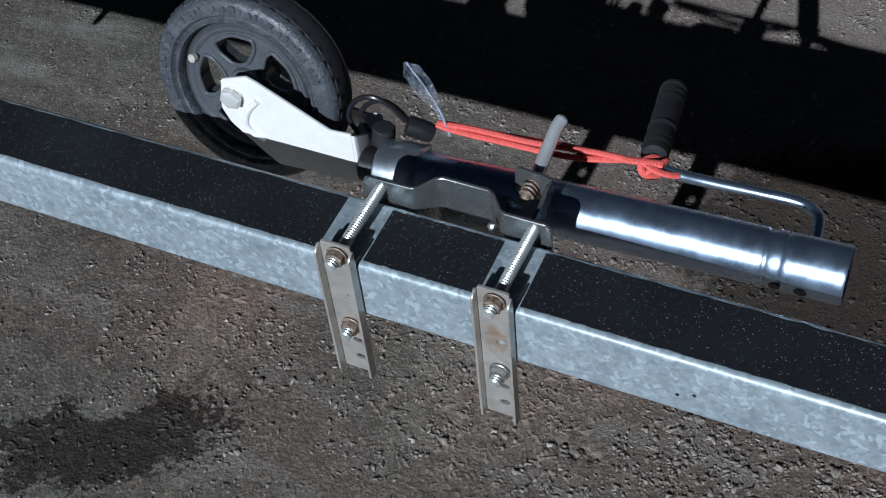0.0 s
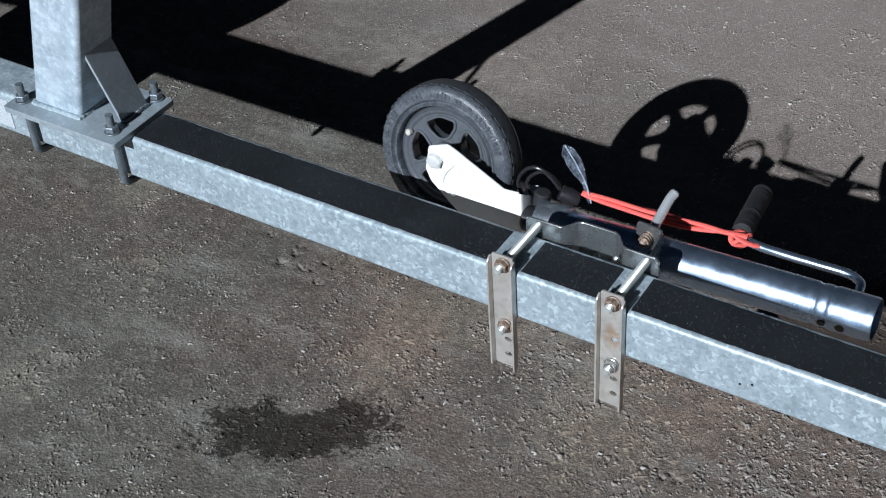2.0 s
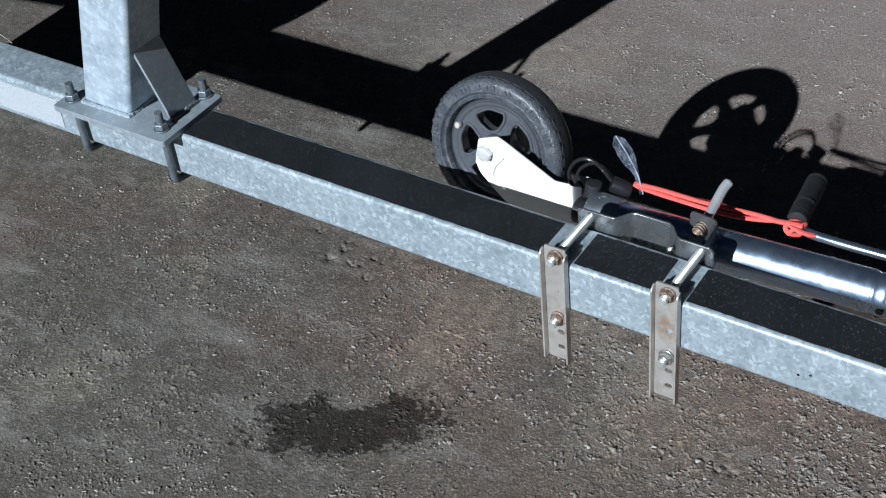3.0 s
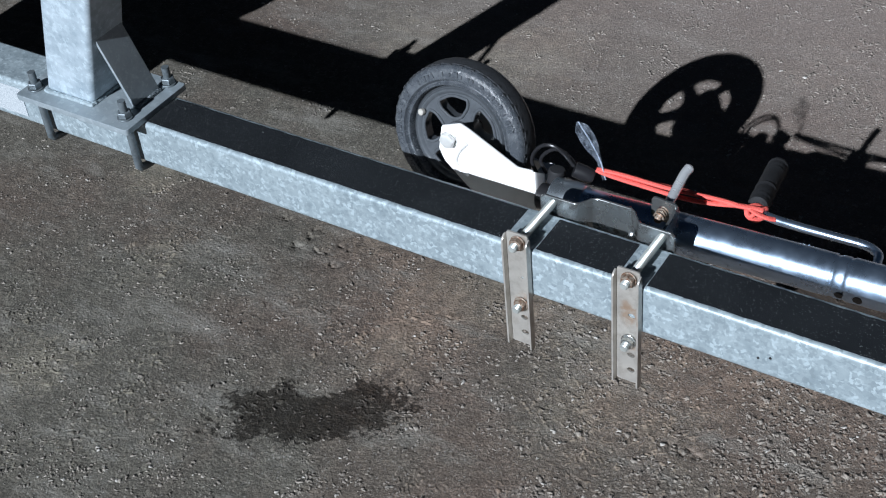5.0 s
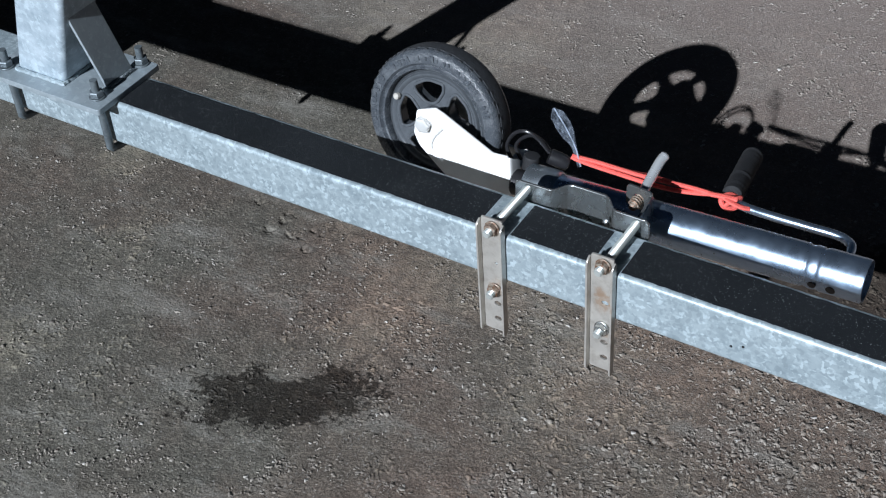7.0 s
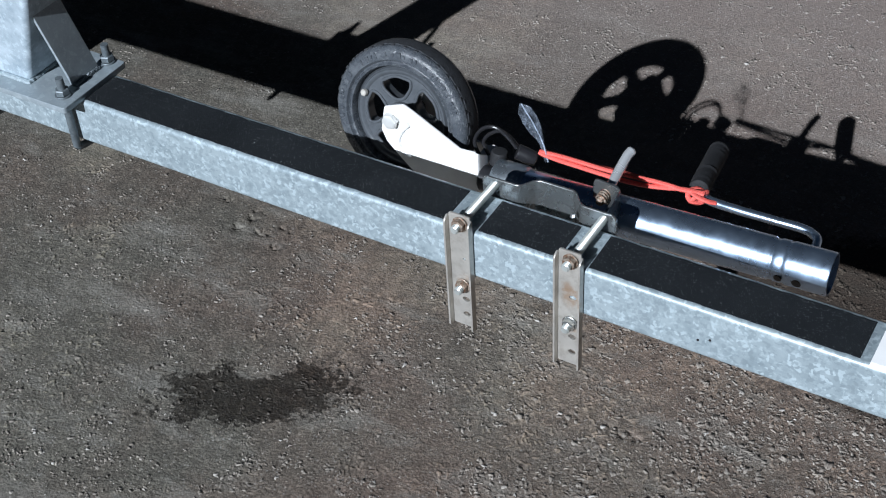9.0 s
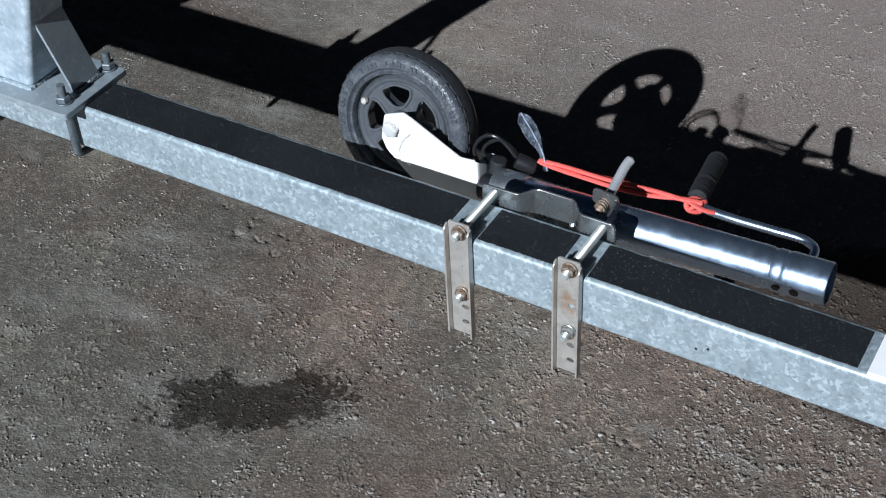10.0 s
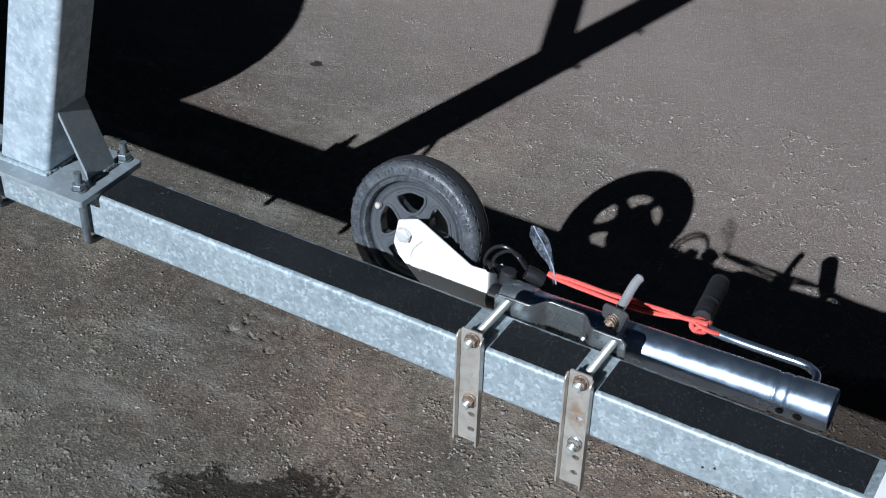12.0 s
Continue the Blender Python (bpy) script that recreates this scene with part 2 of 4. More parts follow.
def rusted_strap():
    """Yellowish zinc with rust bled out round the bolts and the old hole."""
    m = Mat("zinc_strap", 0.33, 0.55)
    x, y, z = m.sep()
    tone = m.mix(m.ramp(m.noise(24, 4), [(0.35, 0.0), (0.65, 1.0)]), (0.46, 0.44, 0.405), (0.57, 0.545, 0.50))
    d = m.math("MULTIPLY", m.ramp(m.noise(60, 6, 0.7), [(0.48, 0.0), (0.74, 1.0)]), 0.42)
    c = m.mix(d, tone, (0.16, 0.12, 0.08))
    for cx, cz, r in ((0.1545, 0.3905, 0.017), (0.1500, 0.4050, 0.012), (0.0, 0.352, 0.014), (0.0, 0.452, 0.013), (0.1530, 0.452, 0.014), (0.1530, 0.340, 0.010)):
        dx, dz = m.math("SUBTRACT", x, cx), m.math("SUBTRACT", z, cz)
        far = m.math("SQRT", m.math("ADD", m.math("MULTIPLY", dx, dx), m.math("MULTIPLY", dz, dz)))
        rough_edge = m.math("ADD", m.math("DIVIDE", far, r), m.math("MULTIPLY", m.math("SUBTRACT", m.noise(110, 5, 0.7), 0.5), 2.0))
        c = m.mix(m.math("MULTIPLY", m.ramp(rough_edge, [(0.35, 1.0), (1.1, 0.0)]), 0.55), c, (0.36, 0.215, 0.115))
    m.colour(c)
    m.bump(m.noise(200, 3), 0.1, 0.0006)
    return m.m


STRAP = rusted_strap()
ZINC = plated("zinc_blue", (0.48, 0.60, 0.77), 0.27, 0.95, amount=0.08)
CLAMP = plated("zinc_clamp", (0.42, 0.44, 0.445), 0.24, 0.88, amount=0.4)
COLLAR = plated("zinc_collar", (0.54, 0.60, 0.65), 0.27, 0.9, amount=0.25)
CAP = plain("grey_cap", (0.42, 0.40, 0.36), 0.6)
ROD = plated("threaded_zinc", (0.62, 0.635, 0.62), 0.24, 0.9, amount=0.2)
FORK = plain("white_fork_paint", (0.74, 0.735, 0.715), 0.4, 60, 0.05, 0.04)
BOLT = plated("zinc_bolt", (0.74, 0.74, 0.72), 0.34, 0.35, amount=0.1)
ZINC_BAR = plated("bright_zinc", (0.72, 0.74, 0.76), 0.24, 0.62, amount=0.06)
THREAD = plated("thread_zinc", (0.56, 0.59, 0.57), 0.36, 0.6, amount=0.25)
RUST = rusty_steel("rusty_nut")
HITCH = plated("zinc_hitch", (0.36, 0.44, 0.52), 0.26, 0.72, amount=0.2)
HARDWARE = plated("zinc_hardware", (0.66, 0.69, 0.68), 0.26, 0.85, amount=0.25)


def rubber():
    """Scuffed tyre rubber with fine nicks and pale rubbed spots."""
    m = Mat("tyre_rubber", 0.45)
    rub = m.ramp(m.noise(60, 6, 0.72), [(0.48, 0.0), (0.72, 1.0)])
    nick = m.ramp(m.noise(260, 4, 0.65), [(0.58, 0.0), (0.66, 1.0)])
    c = m.mix(rub, (0.056, 0.063, 0.073), (0.108, 0.118, 0.130))
    m.colour(m.mix(m.math("MULTIPLY", nick, 0.35), c, (0.24, 0.255, 0.27)))
    m.rough(m.ramp(rub, [(0.0, 0.26), (1.0, 0.46)]))
    m.bump(m.math("ADD", m.noise(160, 5, 0.7), m.math("MULTIPLY", nick, 0.5)), 0.75, 0.0016)
    return m.m


RUBBER = rubber()
TREAD = plain("tread_rubber", (0.026, 0.028, 0.032), 0.8, 180, 0.35, 0.5)
RIM = plain("rim_plastic", (0.074, 0.081, 0.090), 0.24, 120, 0.15, 0.08)
BLACK = plain("black_plastic", (0.016, 0.016, 0.018), 0.32, 150, 0.2, 0.15)
GRIP = plain("grip_rubber", (0.011, 0.0115, 0.0135), 0.75, 220, 0.3, 0.4)
GRIP_GREY = plain("cable_grey", (0.075, 0.072, 0.066), 0.6, 200, 0.2, 0.1)
CORD = plain("orange_cord", (0.70, 0.112, 0.09), 0.7, 500, 0.3, 0.5)
PAPER = plain("label_paper", (0.88, 0.88, 0.87), 0.6, 40, 0.03, 0.03)
STRING = plain("pale_string", (0.46, 0.42, 0.30), 0.8)
INK = plain("label_ink", (0.46, 0.47, 0.50), 0.6)
RED = plain("reflective_red", (0.55, 0.03, 0.03), 0.35)
TAPE = grip_tape()
WHITE_REFLECT = reflective()
FILM = film("clear_film", 0.06, 0.32)
FILM_DENSE = film("creased_film", 0.3, 0.7)
ASPHALT = asphalt("asphalt")
CHIPS = asphalt("chipping", True)
HULL = plain("dark_gelcoat", (0.03, 0.022, 0.04), 0.25, 8, 0.2, 0.02)


# ---- mesh helpers ----
def finish(bm, name, mat, smooth=35):
    me = bpy.data.meshes.new(name)
    bmesh.ops.recalc_face_normals(bm, faces=bm.faces[:])
    for f in bm.faces:
        f.smooth = True
    for e in bm.edges:
        if len(e.link_faces) == 2 and e.calc_face_angle(0.0) > radians(smooth):
            e.smooth = False
    # normals weighted by area, so that large flat faces stay flat beside their rounded edges
    area = {f: f.calc_area() for f in bm.faces}
    limit = math.cos(radians(smooth))
    normals = []
    for f in bm.faces:
        for v in f.verts:
            n = Vector()
            for g in v.link_faces:
                if g.normal.dot(f.normal) >= limit:
                    n += g.normal * area[g]
            normals.append(n.normalized() if n.length > 0 else f.normal.copy())
    bm.to_mesh(me)
    bm.free()
    me.normals_split_custom_set(normals)
    me.materials.append(mat)
    return me


def part(name, bm, mat, parent=None, label="", smooth=35):
    """Links a bmesh as one mesh object, under parent where one is given."""
    ob = new(name, finish(bm, name, mat, smooth))
    if parent:
        ob.parent = parent
        ob.matrix_parent_inverse = Matrix.Translation(-parent.location) if parent.parent is None else Matrix()
    return tagged(ob, label) if label else ob


def thing(name, place, label, category, group="", kind=""):
    ob = new(name)
    ob.location = place
    ob.empty_display_size = 0.05
    return tagged(ob, label, category, group, kind)


def box(x0, x1, y0, y1, z0, z1, bevel=0.0, seg=2):
    bm = bmesh.new()
    bmesh.ops.create_cube(bm, size=1.0)
    for v in bm.verts:
        v.co = Vector((x0 + (v.co.x + 0.5) * (x1 - x0), y0 + (v.co.y + 0.5) * (y1 - y0), z0 + (v.co.z + 0.5) * (z1 - z0)))
    if bevel:
        bmesh.ops.bevel(bm, geom=bm.edges[:], offset=bevel, segments=seg, affect="EDGES", profile=0.5)
    return bm


def axis_matrix(p, way):
    return Matrix.Translation(p) @ Vector(way).to_track_quat("Z", "Y").to_matrix().to_4x4()


def lathe(profile, p=(0, 0, 0), way=(0, 0, 1), seg=32, closed=False):
    """Turns (radius, height) pairs round an axis."""
    bm = bmesh.new()
    rings = []
    for r, h in profile:
        rings.append([bm.verts.new((r * math.cos(a), r * math.sin(a), h)) for a in (2 * math.pi * k / seg for k in range(seg))])
    pairs = list(zip(rings, rings[1:])) + ([(rings[-1], rings[0])] if closed else [])
    for a, b in pairs:
        for k in range(seg):
            bm.faces.new((a[k], a[(k + 1) % seg], b[(k + 1) % seg], b[k]))
    if not closed:
        bm.faces.new(rings[0][::-1])
        bm.faces.new(rings[-1])
    bm.transform(axis_matrix(p, way))
    return bm


def rod(a, b, r, seg=16, chamfer=0.0):
    a, b = Vector(a), Vector(b)
    n = (b - a).length
    c = chamfer or r * 0.15
    return lathe([(r - c, 0), (r, c), (r, n - c), (r - c, n)], a, b - a, seg)


def thread(a, b, r, pitch=0.0019):
    """A threaded rod: fine ridges along its length."""
    a, b = Vector(a), Vector(b)
    n = (b - a).length
    prof, h = [(r * 0.7, 0)], 0.0005
    while h < n - pitch:
        prof += [(r * 0.72, h), (r, h + pitch * 0.5)]
        h += pitch
    prof += [(r * 0.86, h), (r * 0.7, n)]
    return lathe(prof, a, b - a, 14)


def hexnut(p, way, r, h, turn=0.0, dome=False):
    prof = [(r * 0.9, 0), (r, h * 0.12), (r, h * 0.85), (r * 0.88, h)]
    if dome:
        prof += [(r * 0.55, h + 0.001)]
    bm = lathe(prof, (0, 0, 0), (0, 0, 1), 6)
    bm.transform(axis_matrix(p, way) @ pose(0, 0, 0, 0, 0, turn))
    return bm


def washer(p, way, r, hole, h):
    return lathe([(hole, 0), (r - 0.0005, 0), (r, h * 0.3), (r, h * 0.7), (r - 0.0005, h), (hole, h)], p, way, 24, True)


def smooth_path(points, n=10):
    """Catmull-Rom through the points."""
    ps = [Vector(p) for p in points]
    ps = [2 * ps[0] - ps[1]] + ps + [2 * ps[-1] - ps[-2]]
    out = []
    for i in range(1, len(ps) - 2):
        a, b, c, d = ps[i - 1:i + 3]
        for k in range(n):
            t = k / n
            out.append(0.5 * (2 * b + (c - a) * t + (2 * a - 5 * b + 4 * c - d) * t * t + (3 * b - a - 3 * c + d) * t ** 3))
    return out + [ps[-2]]


def sweep(points, r, seg=10, flat=1.0, up=(0, 0, 1), close=False, cap=True):
    """A round or flattened section along a path; r is a number or one for each point."""
    bm = bmesh.new()
    n = len(points)
    rings = []
    up = Vector(up)
    for i, p in enumerate(points):
        p = Vector(p)
        t = (Vector(points[(i + 1) % n if close else min(i + 1, n - 1)]) - Vector(points[i - 1 if close else max(i - 1, 0)])).normalized()
        side = t.cross(up)
        if side.length < 1e-4:
            side = t.cross(Vector((0, 1, 0.1)))
        side.normalize()
        nrm = side.cross(t).normalized()
        rr = r[i] if isinstance(r, (list, tuple)) else r
        rings.append([bm.verts.new(p + rr * (math.cos(a) * side + flat * math.sin(a) * nrm)) for a in (2 * math.pi * k / seg for k in range(seg))])
        up = nrm
    for a, b in list(zip(rings, rings[1:])) + ([(rings[-1], rings[0])] if close else []):
        for k in range(seg):
            bm.faces.new((a[k], a[(k + 1) % seg], b[(k + 1) % seg], b[k]))
    if cap and not close:
        bm.faces.new(rings[0][::-1])
        bm.faces.new(rings[-1])
    return bm


def plate_with_holes(outline, holes, depth, m=None, bevel=0.0):
    """A flat plate in its own x-y plane, depth thick along z, with open holes."""
    bm = bmesh.new()
    for loop in [outline] + list(holes):
        vs = [bm.verts.new((x, y, 0)) for x, y in loop]
        for a, b in zip(vs, vs[1:] + vs[:1]):
            bm.edges.new((a, b))
    bmesh.ops.triangle_fill(bm, use_beauty=True, use_dissolve=False, edges=bm.edges[:])
    ex = bmesh.ops.extrude_face_region(bm, geom=bm.faces[:])
    for v in ex["geom"]:
        if isinstance(v, bmesh.types.BMVert):
            v.co.z += depth
    bmesh.ops.recalc_face_normals(bm, faces=bm.faces[:])
    if bevel:
        rim = [e for e in bm.edges if len(e.link_faces) == 2 and e.calc_face_angle(0.0) > 1.2 and abs(e.verts[0].co.z - e.verts[1].co.z) < 1e-6]
        bmesh.ops.bevel(bm, geom=rim, offset=bevel, segments=2, affect="EDGES", profile=0.5)
    if m:
        bm.transform(m)
    return bm


def circle(cx, cy, r, n=18, squash=1.0):
    return [(cx + r * math.cos(2 * math.pi * k / n), cy + r * squash * math.sin(2 * math.pi * k / n)) for k in range(n)]


def rounded(points, r, n=4):
    """Rounds the corners of a closed outline."""
    out = []
    for i, p in enumerate(points):
        a, b, c = Vector(points[i - 1]), Vector(p), Vector(points[(i + 1) % len(points)])
        q = min(r, 0.45 * (a - b).length, 0.45 * (c - b).length)
        s, e = b + (a - b).normalized() * q, b + (c - b).normalized() * q
        for k in range(n + 1):
            t = k / n
            v = s * (1 - t) ** 2 + b * 2 * t * (1 - t) + e * t * t
            out.append((v.x, v.y))
    return out


# x-y of a plate laid onto world x-z, its depth going away along +y
def upright(y):
    return Matrix(((1, 0, 0, 0), (0, 0, 1, y), (0, 1, 0, 0), (0, 0, 0, 1)))


def joined(*bms):
    out = bmesh.new()
    for b in bms:
        me = bpy.data.meshes.new("tmp")
        b.to_mesh(me)
        b.free()
        out.from_mesh(me)
        bpy.data.meshes.remove(me)
    return out


# ---- ground ----
def lattice_noise(x, y, cell, seed):
    rng = np.random.default_rng(seed)
    tab = rng.random((512, 512))
    u, v = x / cell, y / cell
    i, j = np.floor(u).astype(int), np.floor(v).astype(int)
    f, g = u - i, v - j
    f, g = f * f * (3 - 2 * f), g * g * (3 - 2 * g)
    a, b = tab[i % 512, j % 512], tab[(i + 1) % 512, j % 512]
    c, d = tab[i % 512, (j + 1) % 512], tab[(i + 1) % 512, (j + 1) % 512]
    return (a * (1 - f) + b * f) * (1 - g) + (c * (1 - f) + d * f) * g


def grit_height(x, y, cell, seed):
    """Rounded stones of about one cell, some proud and some missing."""
    rng = np.random.default_rng(seed)
    jx, jy, big = rng.random((256, 256)), rng.random((256, 256)), rng.random((256, 256))
    i, j = np.floor(x / cell).astype(int), np.floor(y / cell).astype(int)
    best = np.zeros_like(x)
    for di in (-1, 0, 1):
        for dj in (-1, 0, 1):
            a, b = (i + di) % 256, (j + dj) % 256
            px, py = (i + di + jx[a, b]) * cell, (j + dj + jy[a, b]) * cell
            r = cell * (0.35 + 0.45 * big[a, b])
            d2 = ((x - px) ** 2 + (y - py) ** 2) / r ** 2
            best = np.maximum(best, np.sqrt(np.clip(1 - d2, 0, None)) * (0.3 + 0.7 * big[a, b]))
    return best


def spread(lo, hi, step, far, turn=None, coarse=None):
    """Even steps from lo to hi, coarser past turn, then ever wider out to far."""
    mid = np.arange(lo, hi, step)
    if turn is not None:
        mid = np.concatenate([np.arange(lo, turn, step), np.arange(turn, hi, coarse)])
    out, s, v = [], step, hi
    while v < far:
        out.append(v)
        s *= 1.35
        v += s
    out.append(far)
    low, s, v = [], step, lo - step
    while v > -far:
        low.append(v)
        s *= 1.35
        v -= s
    low.append(-far)
    return np.concatenate([low[::-1], mid, out])


def relief(gx, gy):
    """Height of the tarmac over the level plane."""
    wx = gx + 0.005 * (lattice_noise(gx, gy, 0.007, 41) - 0.5)
    wy = gy + 0.005 * (lattice_noise(gx, gy, 0.007, 42) - 0.5)
    u, v = 0.88 * wx + 0.47 * wy, -0.47 * wx + 0.88 * wy
    patch = 0.55 * lattice_noise(gx, gy, 0.075, 8) + 0.45 * lattice_noise(gx, gy, 0.028, 43) + 0.16 * np.clip(gx, -0.8, 0.5) - 0.10 * np.clip(gy + 0.1, 0, 0.4)
    f = 0.56 * lattice_noise(u, v, 0.0048, 44) + 0.44 * lattice_noise(u * 0.95, v * 1.05, 0.0030, 45)
    # small pits where the binder has worn away round the stones
    pit = np.clip((f - 0.83 + 0.40 * np.clip(patch, 0.15, 0.60)) / 0.05, 0, 1)
    h = -0.0007 * pit * pit * (3 - 2 * pit) * (0.6 + 0.8 * lattice_noise(gx, gy, 0.012, 46))
    # thin broken crusts of binder left standing between the stones
    line = np.clip(1 - np.abs(lattice_noise(u * 1.1, v * 0.95, 0.0080, 47) - 0.5) / 0.10, 0, 1)
    gap = np.clip((lattice_noise(wx, wy, 0.0065, 48) - 0.47) / 0.14, 0, 1)
    h += 0.0019 * line * gap * np.clip((patch - 0.28) * 3.2, 0.12, 1.15)
    h *= 1.1 - 0.75 * np.clip((gy - 0.2) / 0.3, 0, 1)
    h += 0.0012 * pit * grit_height(gx, gy, 0.0062, 3) + 0.0004 * grit_height(gx, gy, 0.0055, 6)
    h += 0.0005 * (lattice_noise(gx, gy, 0.019, 5) - 0.5) + 0.002 * (lattice_noise(gx, gy, 0.17, 7) - 0.5)
    h *= np.clip((gx + 1.36) / 0.1, 0, 1) * np.clip((0.74 - gx) / 0.05, 0, 1) * np.clip((1.45 - gy) / 0.1, 0, 1) * np.clip((gy + 0.44) / 0.05, 0, 1)
    h *= (np.abs(gx) < 3) & (np.abs(gy) < 3)
    # hollows where the tarmac has broken out
    for cx, cy, rx, ry, dep in ((0.172, 0.163, 0.030, 0.010, 0.006), (-0.628, 0.330, 0.012, 0.024, 0.005), (-0.590, 0.296, 0.020, 0.009, 0.005), (-0.560, 0.318, 0.022, 0.008, 0.0045), (-0.640, 0.288, 0.016, 0.010, 0.004), (-0.545, 0.272, 0.018, 0.007, 0.004), (-0.70, 0.345, 0.016, 0.009, 0.004)):
        d = ((gx - cx) / rx) ** 2 + ((gy - cy) / ry) ** 2
        h = h - dep * np.exp(-d * 1.2) * np.clip((lattice_noise(wx, wy, 0.0065, 9) - 0.38) * 4.0, 0, 1.2)
    return h


def grit():
    """Loose and half-buried chippings standing out of the worn surface."""
    rng = np.random.default_rng(21)
    n = 110000
    cx, cy = rng.uniform(-1.5, 0.72, n), rng.uniform(-0.45, 1.5, n)
    keep = 0.5 * lattice_noise(cx, cy, 0.060, 31) + 0.5 * lattice_noise(cx, cy, 0.017, 32) + 0.13 * np.clip(cx + 0.35, -0.6, 0.9) - 0.09 * np.clip(cy - 0.1, 0, 1)
    sel = keep > rng.uniform(0.46, 0.74, n)
    cx, cy = cx[sel], cy[sel]
    n = len(cx)
    size = (0.0013 + 0.0058 * rng.random(n) ** 2.4) * (0.75 + 0.35 * np.clip(cx + 0.6, 0, 1))
    ratio = rng.uniform(0.4, 1.0, n)
    turn = rng.uniform(0, 2 * np.pi, n)
    high = 0.0003 + np.minimum(size, 0.004) * rng.uniform(0.10, 0.32, n)
    k = 9
    ang = 2 * np.pi * np.arange(k) / k
    verts = np.zeros((n, 2 * k, 3))
    z = relief(cx, cy)
    tx, ty = rng.uniform(-0.25, 0.25, n), rng.uniform(-0.25, 0.25, n)
    ragged = size[:, None] * rng.uniform(0.22, 1.35, (n, k))
    for ring, shrink in ((0, 1.0), (1, 0.74)):
        rad = ragged * shrink
        u, v = rad * np.cos(ang), rad * np.sin(ang) * ratio[:, None]
        c, s_ = np.cos(turn)[:, None], np.sin(turn)[:, None]
        px, py = u * c - v * s_, u * s_ + v * c
        sl = slice(ring * k, ring * k + k)
        verts[:, sl, 0], verts[:, sl, 1] = cx[:, None] + px, cy[:, None] + py
        verts[:, sl, 2] = z[:, None] + (-0.0018 if ring == 0 else high[:, None] + tx[:, None] * px + ty[:, None] * py)
    base = (np.arange(n) * 2 * k)[:, None]
    i = np.arange(k)
    quad = np.stack([i, (i + 1) % k, (i + 1) % k + k, i + k], -1)
    quads = (base[:, :, None] + quad[None]).reshape(-1, 4)
    tops = base + np.arange(k, 2 * k)[None]
    me = bpy.data.meshes.new("grit")
    me.vertices.add(n * 2 * k)
    me.vertices.foreach_set("co", verts.ravel())
    me.loops.add(quads.size + tops.size)
    me.loops.foreach_set("vertex_index", np.concatenate([quads.ravel(), tops.ravel()]).astype(np.int32))
    me.polygons.add(len(quads) + n)
    me.polygons.foreach_set("loop_start", np.concatenate([np.arange(0, quads.size, 4), quads.size + np.arange(0, tops.size, k)]).astype(np.int32))
    me.polygons.foreach_set("loop_total", np.concatenate([np.full(len(quads), 4), np.full(n, k)]).astype(np.int32))
    me.update(calc_edges=True)
    me.materials.append(CHIPS)
    return tagged(new("grit", me), "small grey chippings standing out of the worn tarmac", "grit", kind="stuff")


def ground():
    xs, ys = spread(-1.30, 0.70, 0.0014, 400.0), spread(-0.40, 1.40, 0.0014, 400.0, 0.34, 0.0042)
    gx, gy = np.meshgrid(xs, ys)
    h = relief(gx, gy)
    n, k = gx.shape[1], gx.shape[0]
    co = np.stack([gx, gy, h], -1).reshape(-1, 3)
    idx = np.arange(n * k).reshape(k, n)
    quads = np.stack([idx[:-1, :-1], idx[:-1, 1:], idx[1:, 1:], idx[1:, :-1]], -1).reshape(-1, 4)
    me = bpy.data.meshes.new("ground")
    me.vertices.add(len(co))
    me.vertices.foreach_set("co", co.ravel())
    me.loops.add(quads.size)
    me.loops.foreach_set("vertex_index", quads.ravel().astype(np.int32))
    me.polygons.add(len(quads))
    me.polygons.foreach_set("loop_start", np.arange(0, quads.size, 4, dtype=np.int32))
    me.polygons.foreach_set("loop_total", np.full(len(quads), 4, dtype=np.int32))
    me.update(calc_edges=True)
    me.polygons.foreach_set("use_smooth", np.ones(len(quads), dtype=bool))
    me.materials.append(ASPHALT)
    return tagged(new("ground", me), "worn grey-brown tarmac with a damp patch", "ground", kind="structure")


ground()
grit()

# ---- trailer ----
Y0, Y1, Z0, Z1 = 0.018, 0.098, 0.3645, 0.441


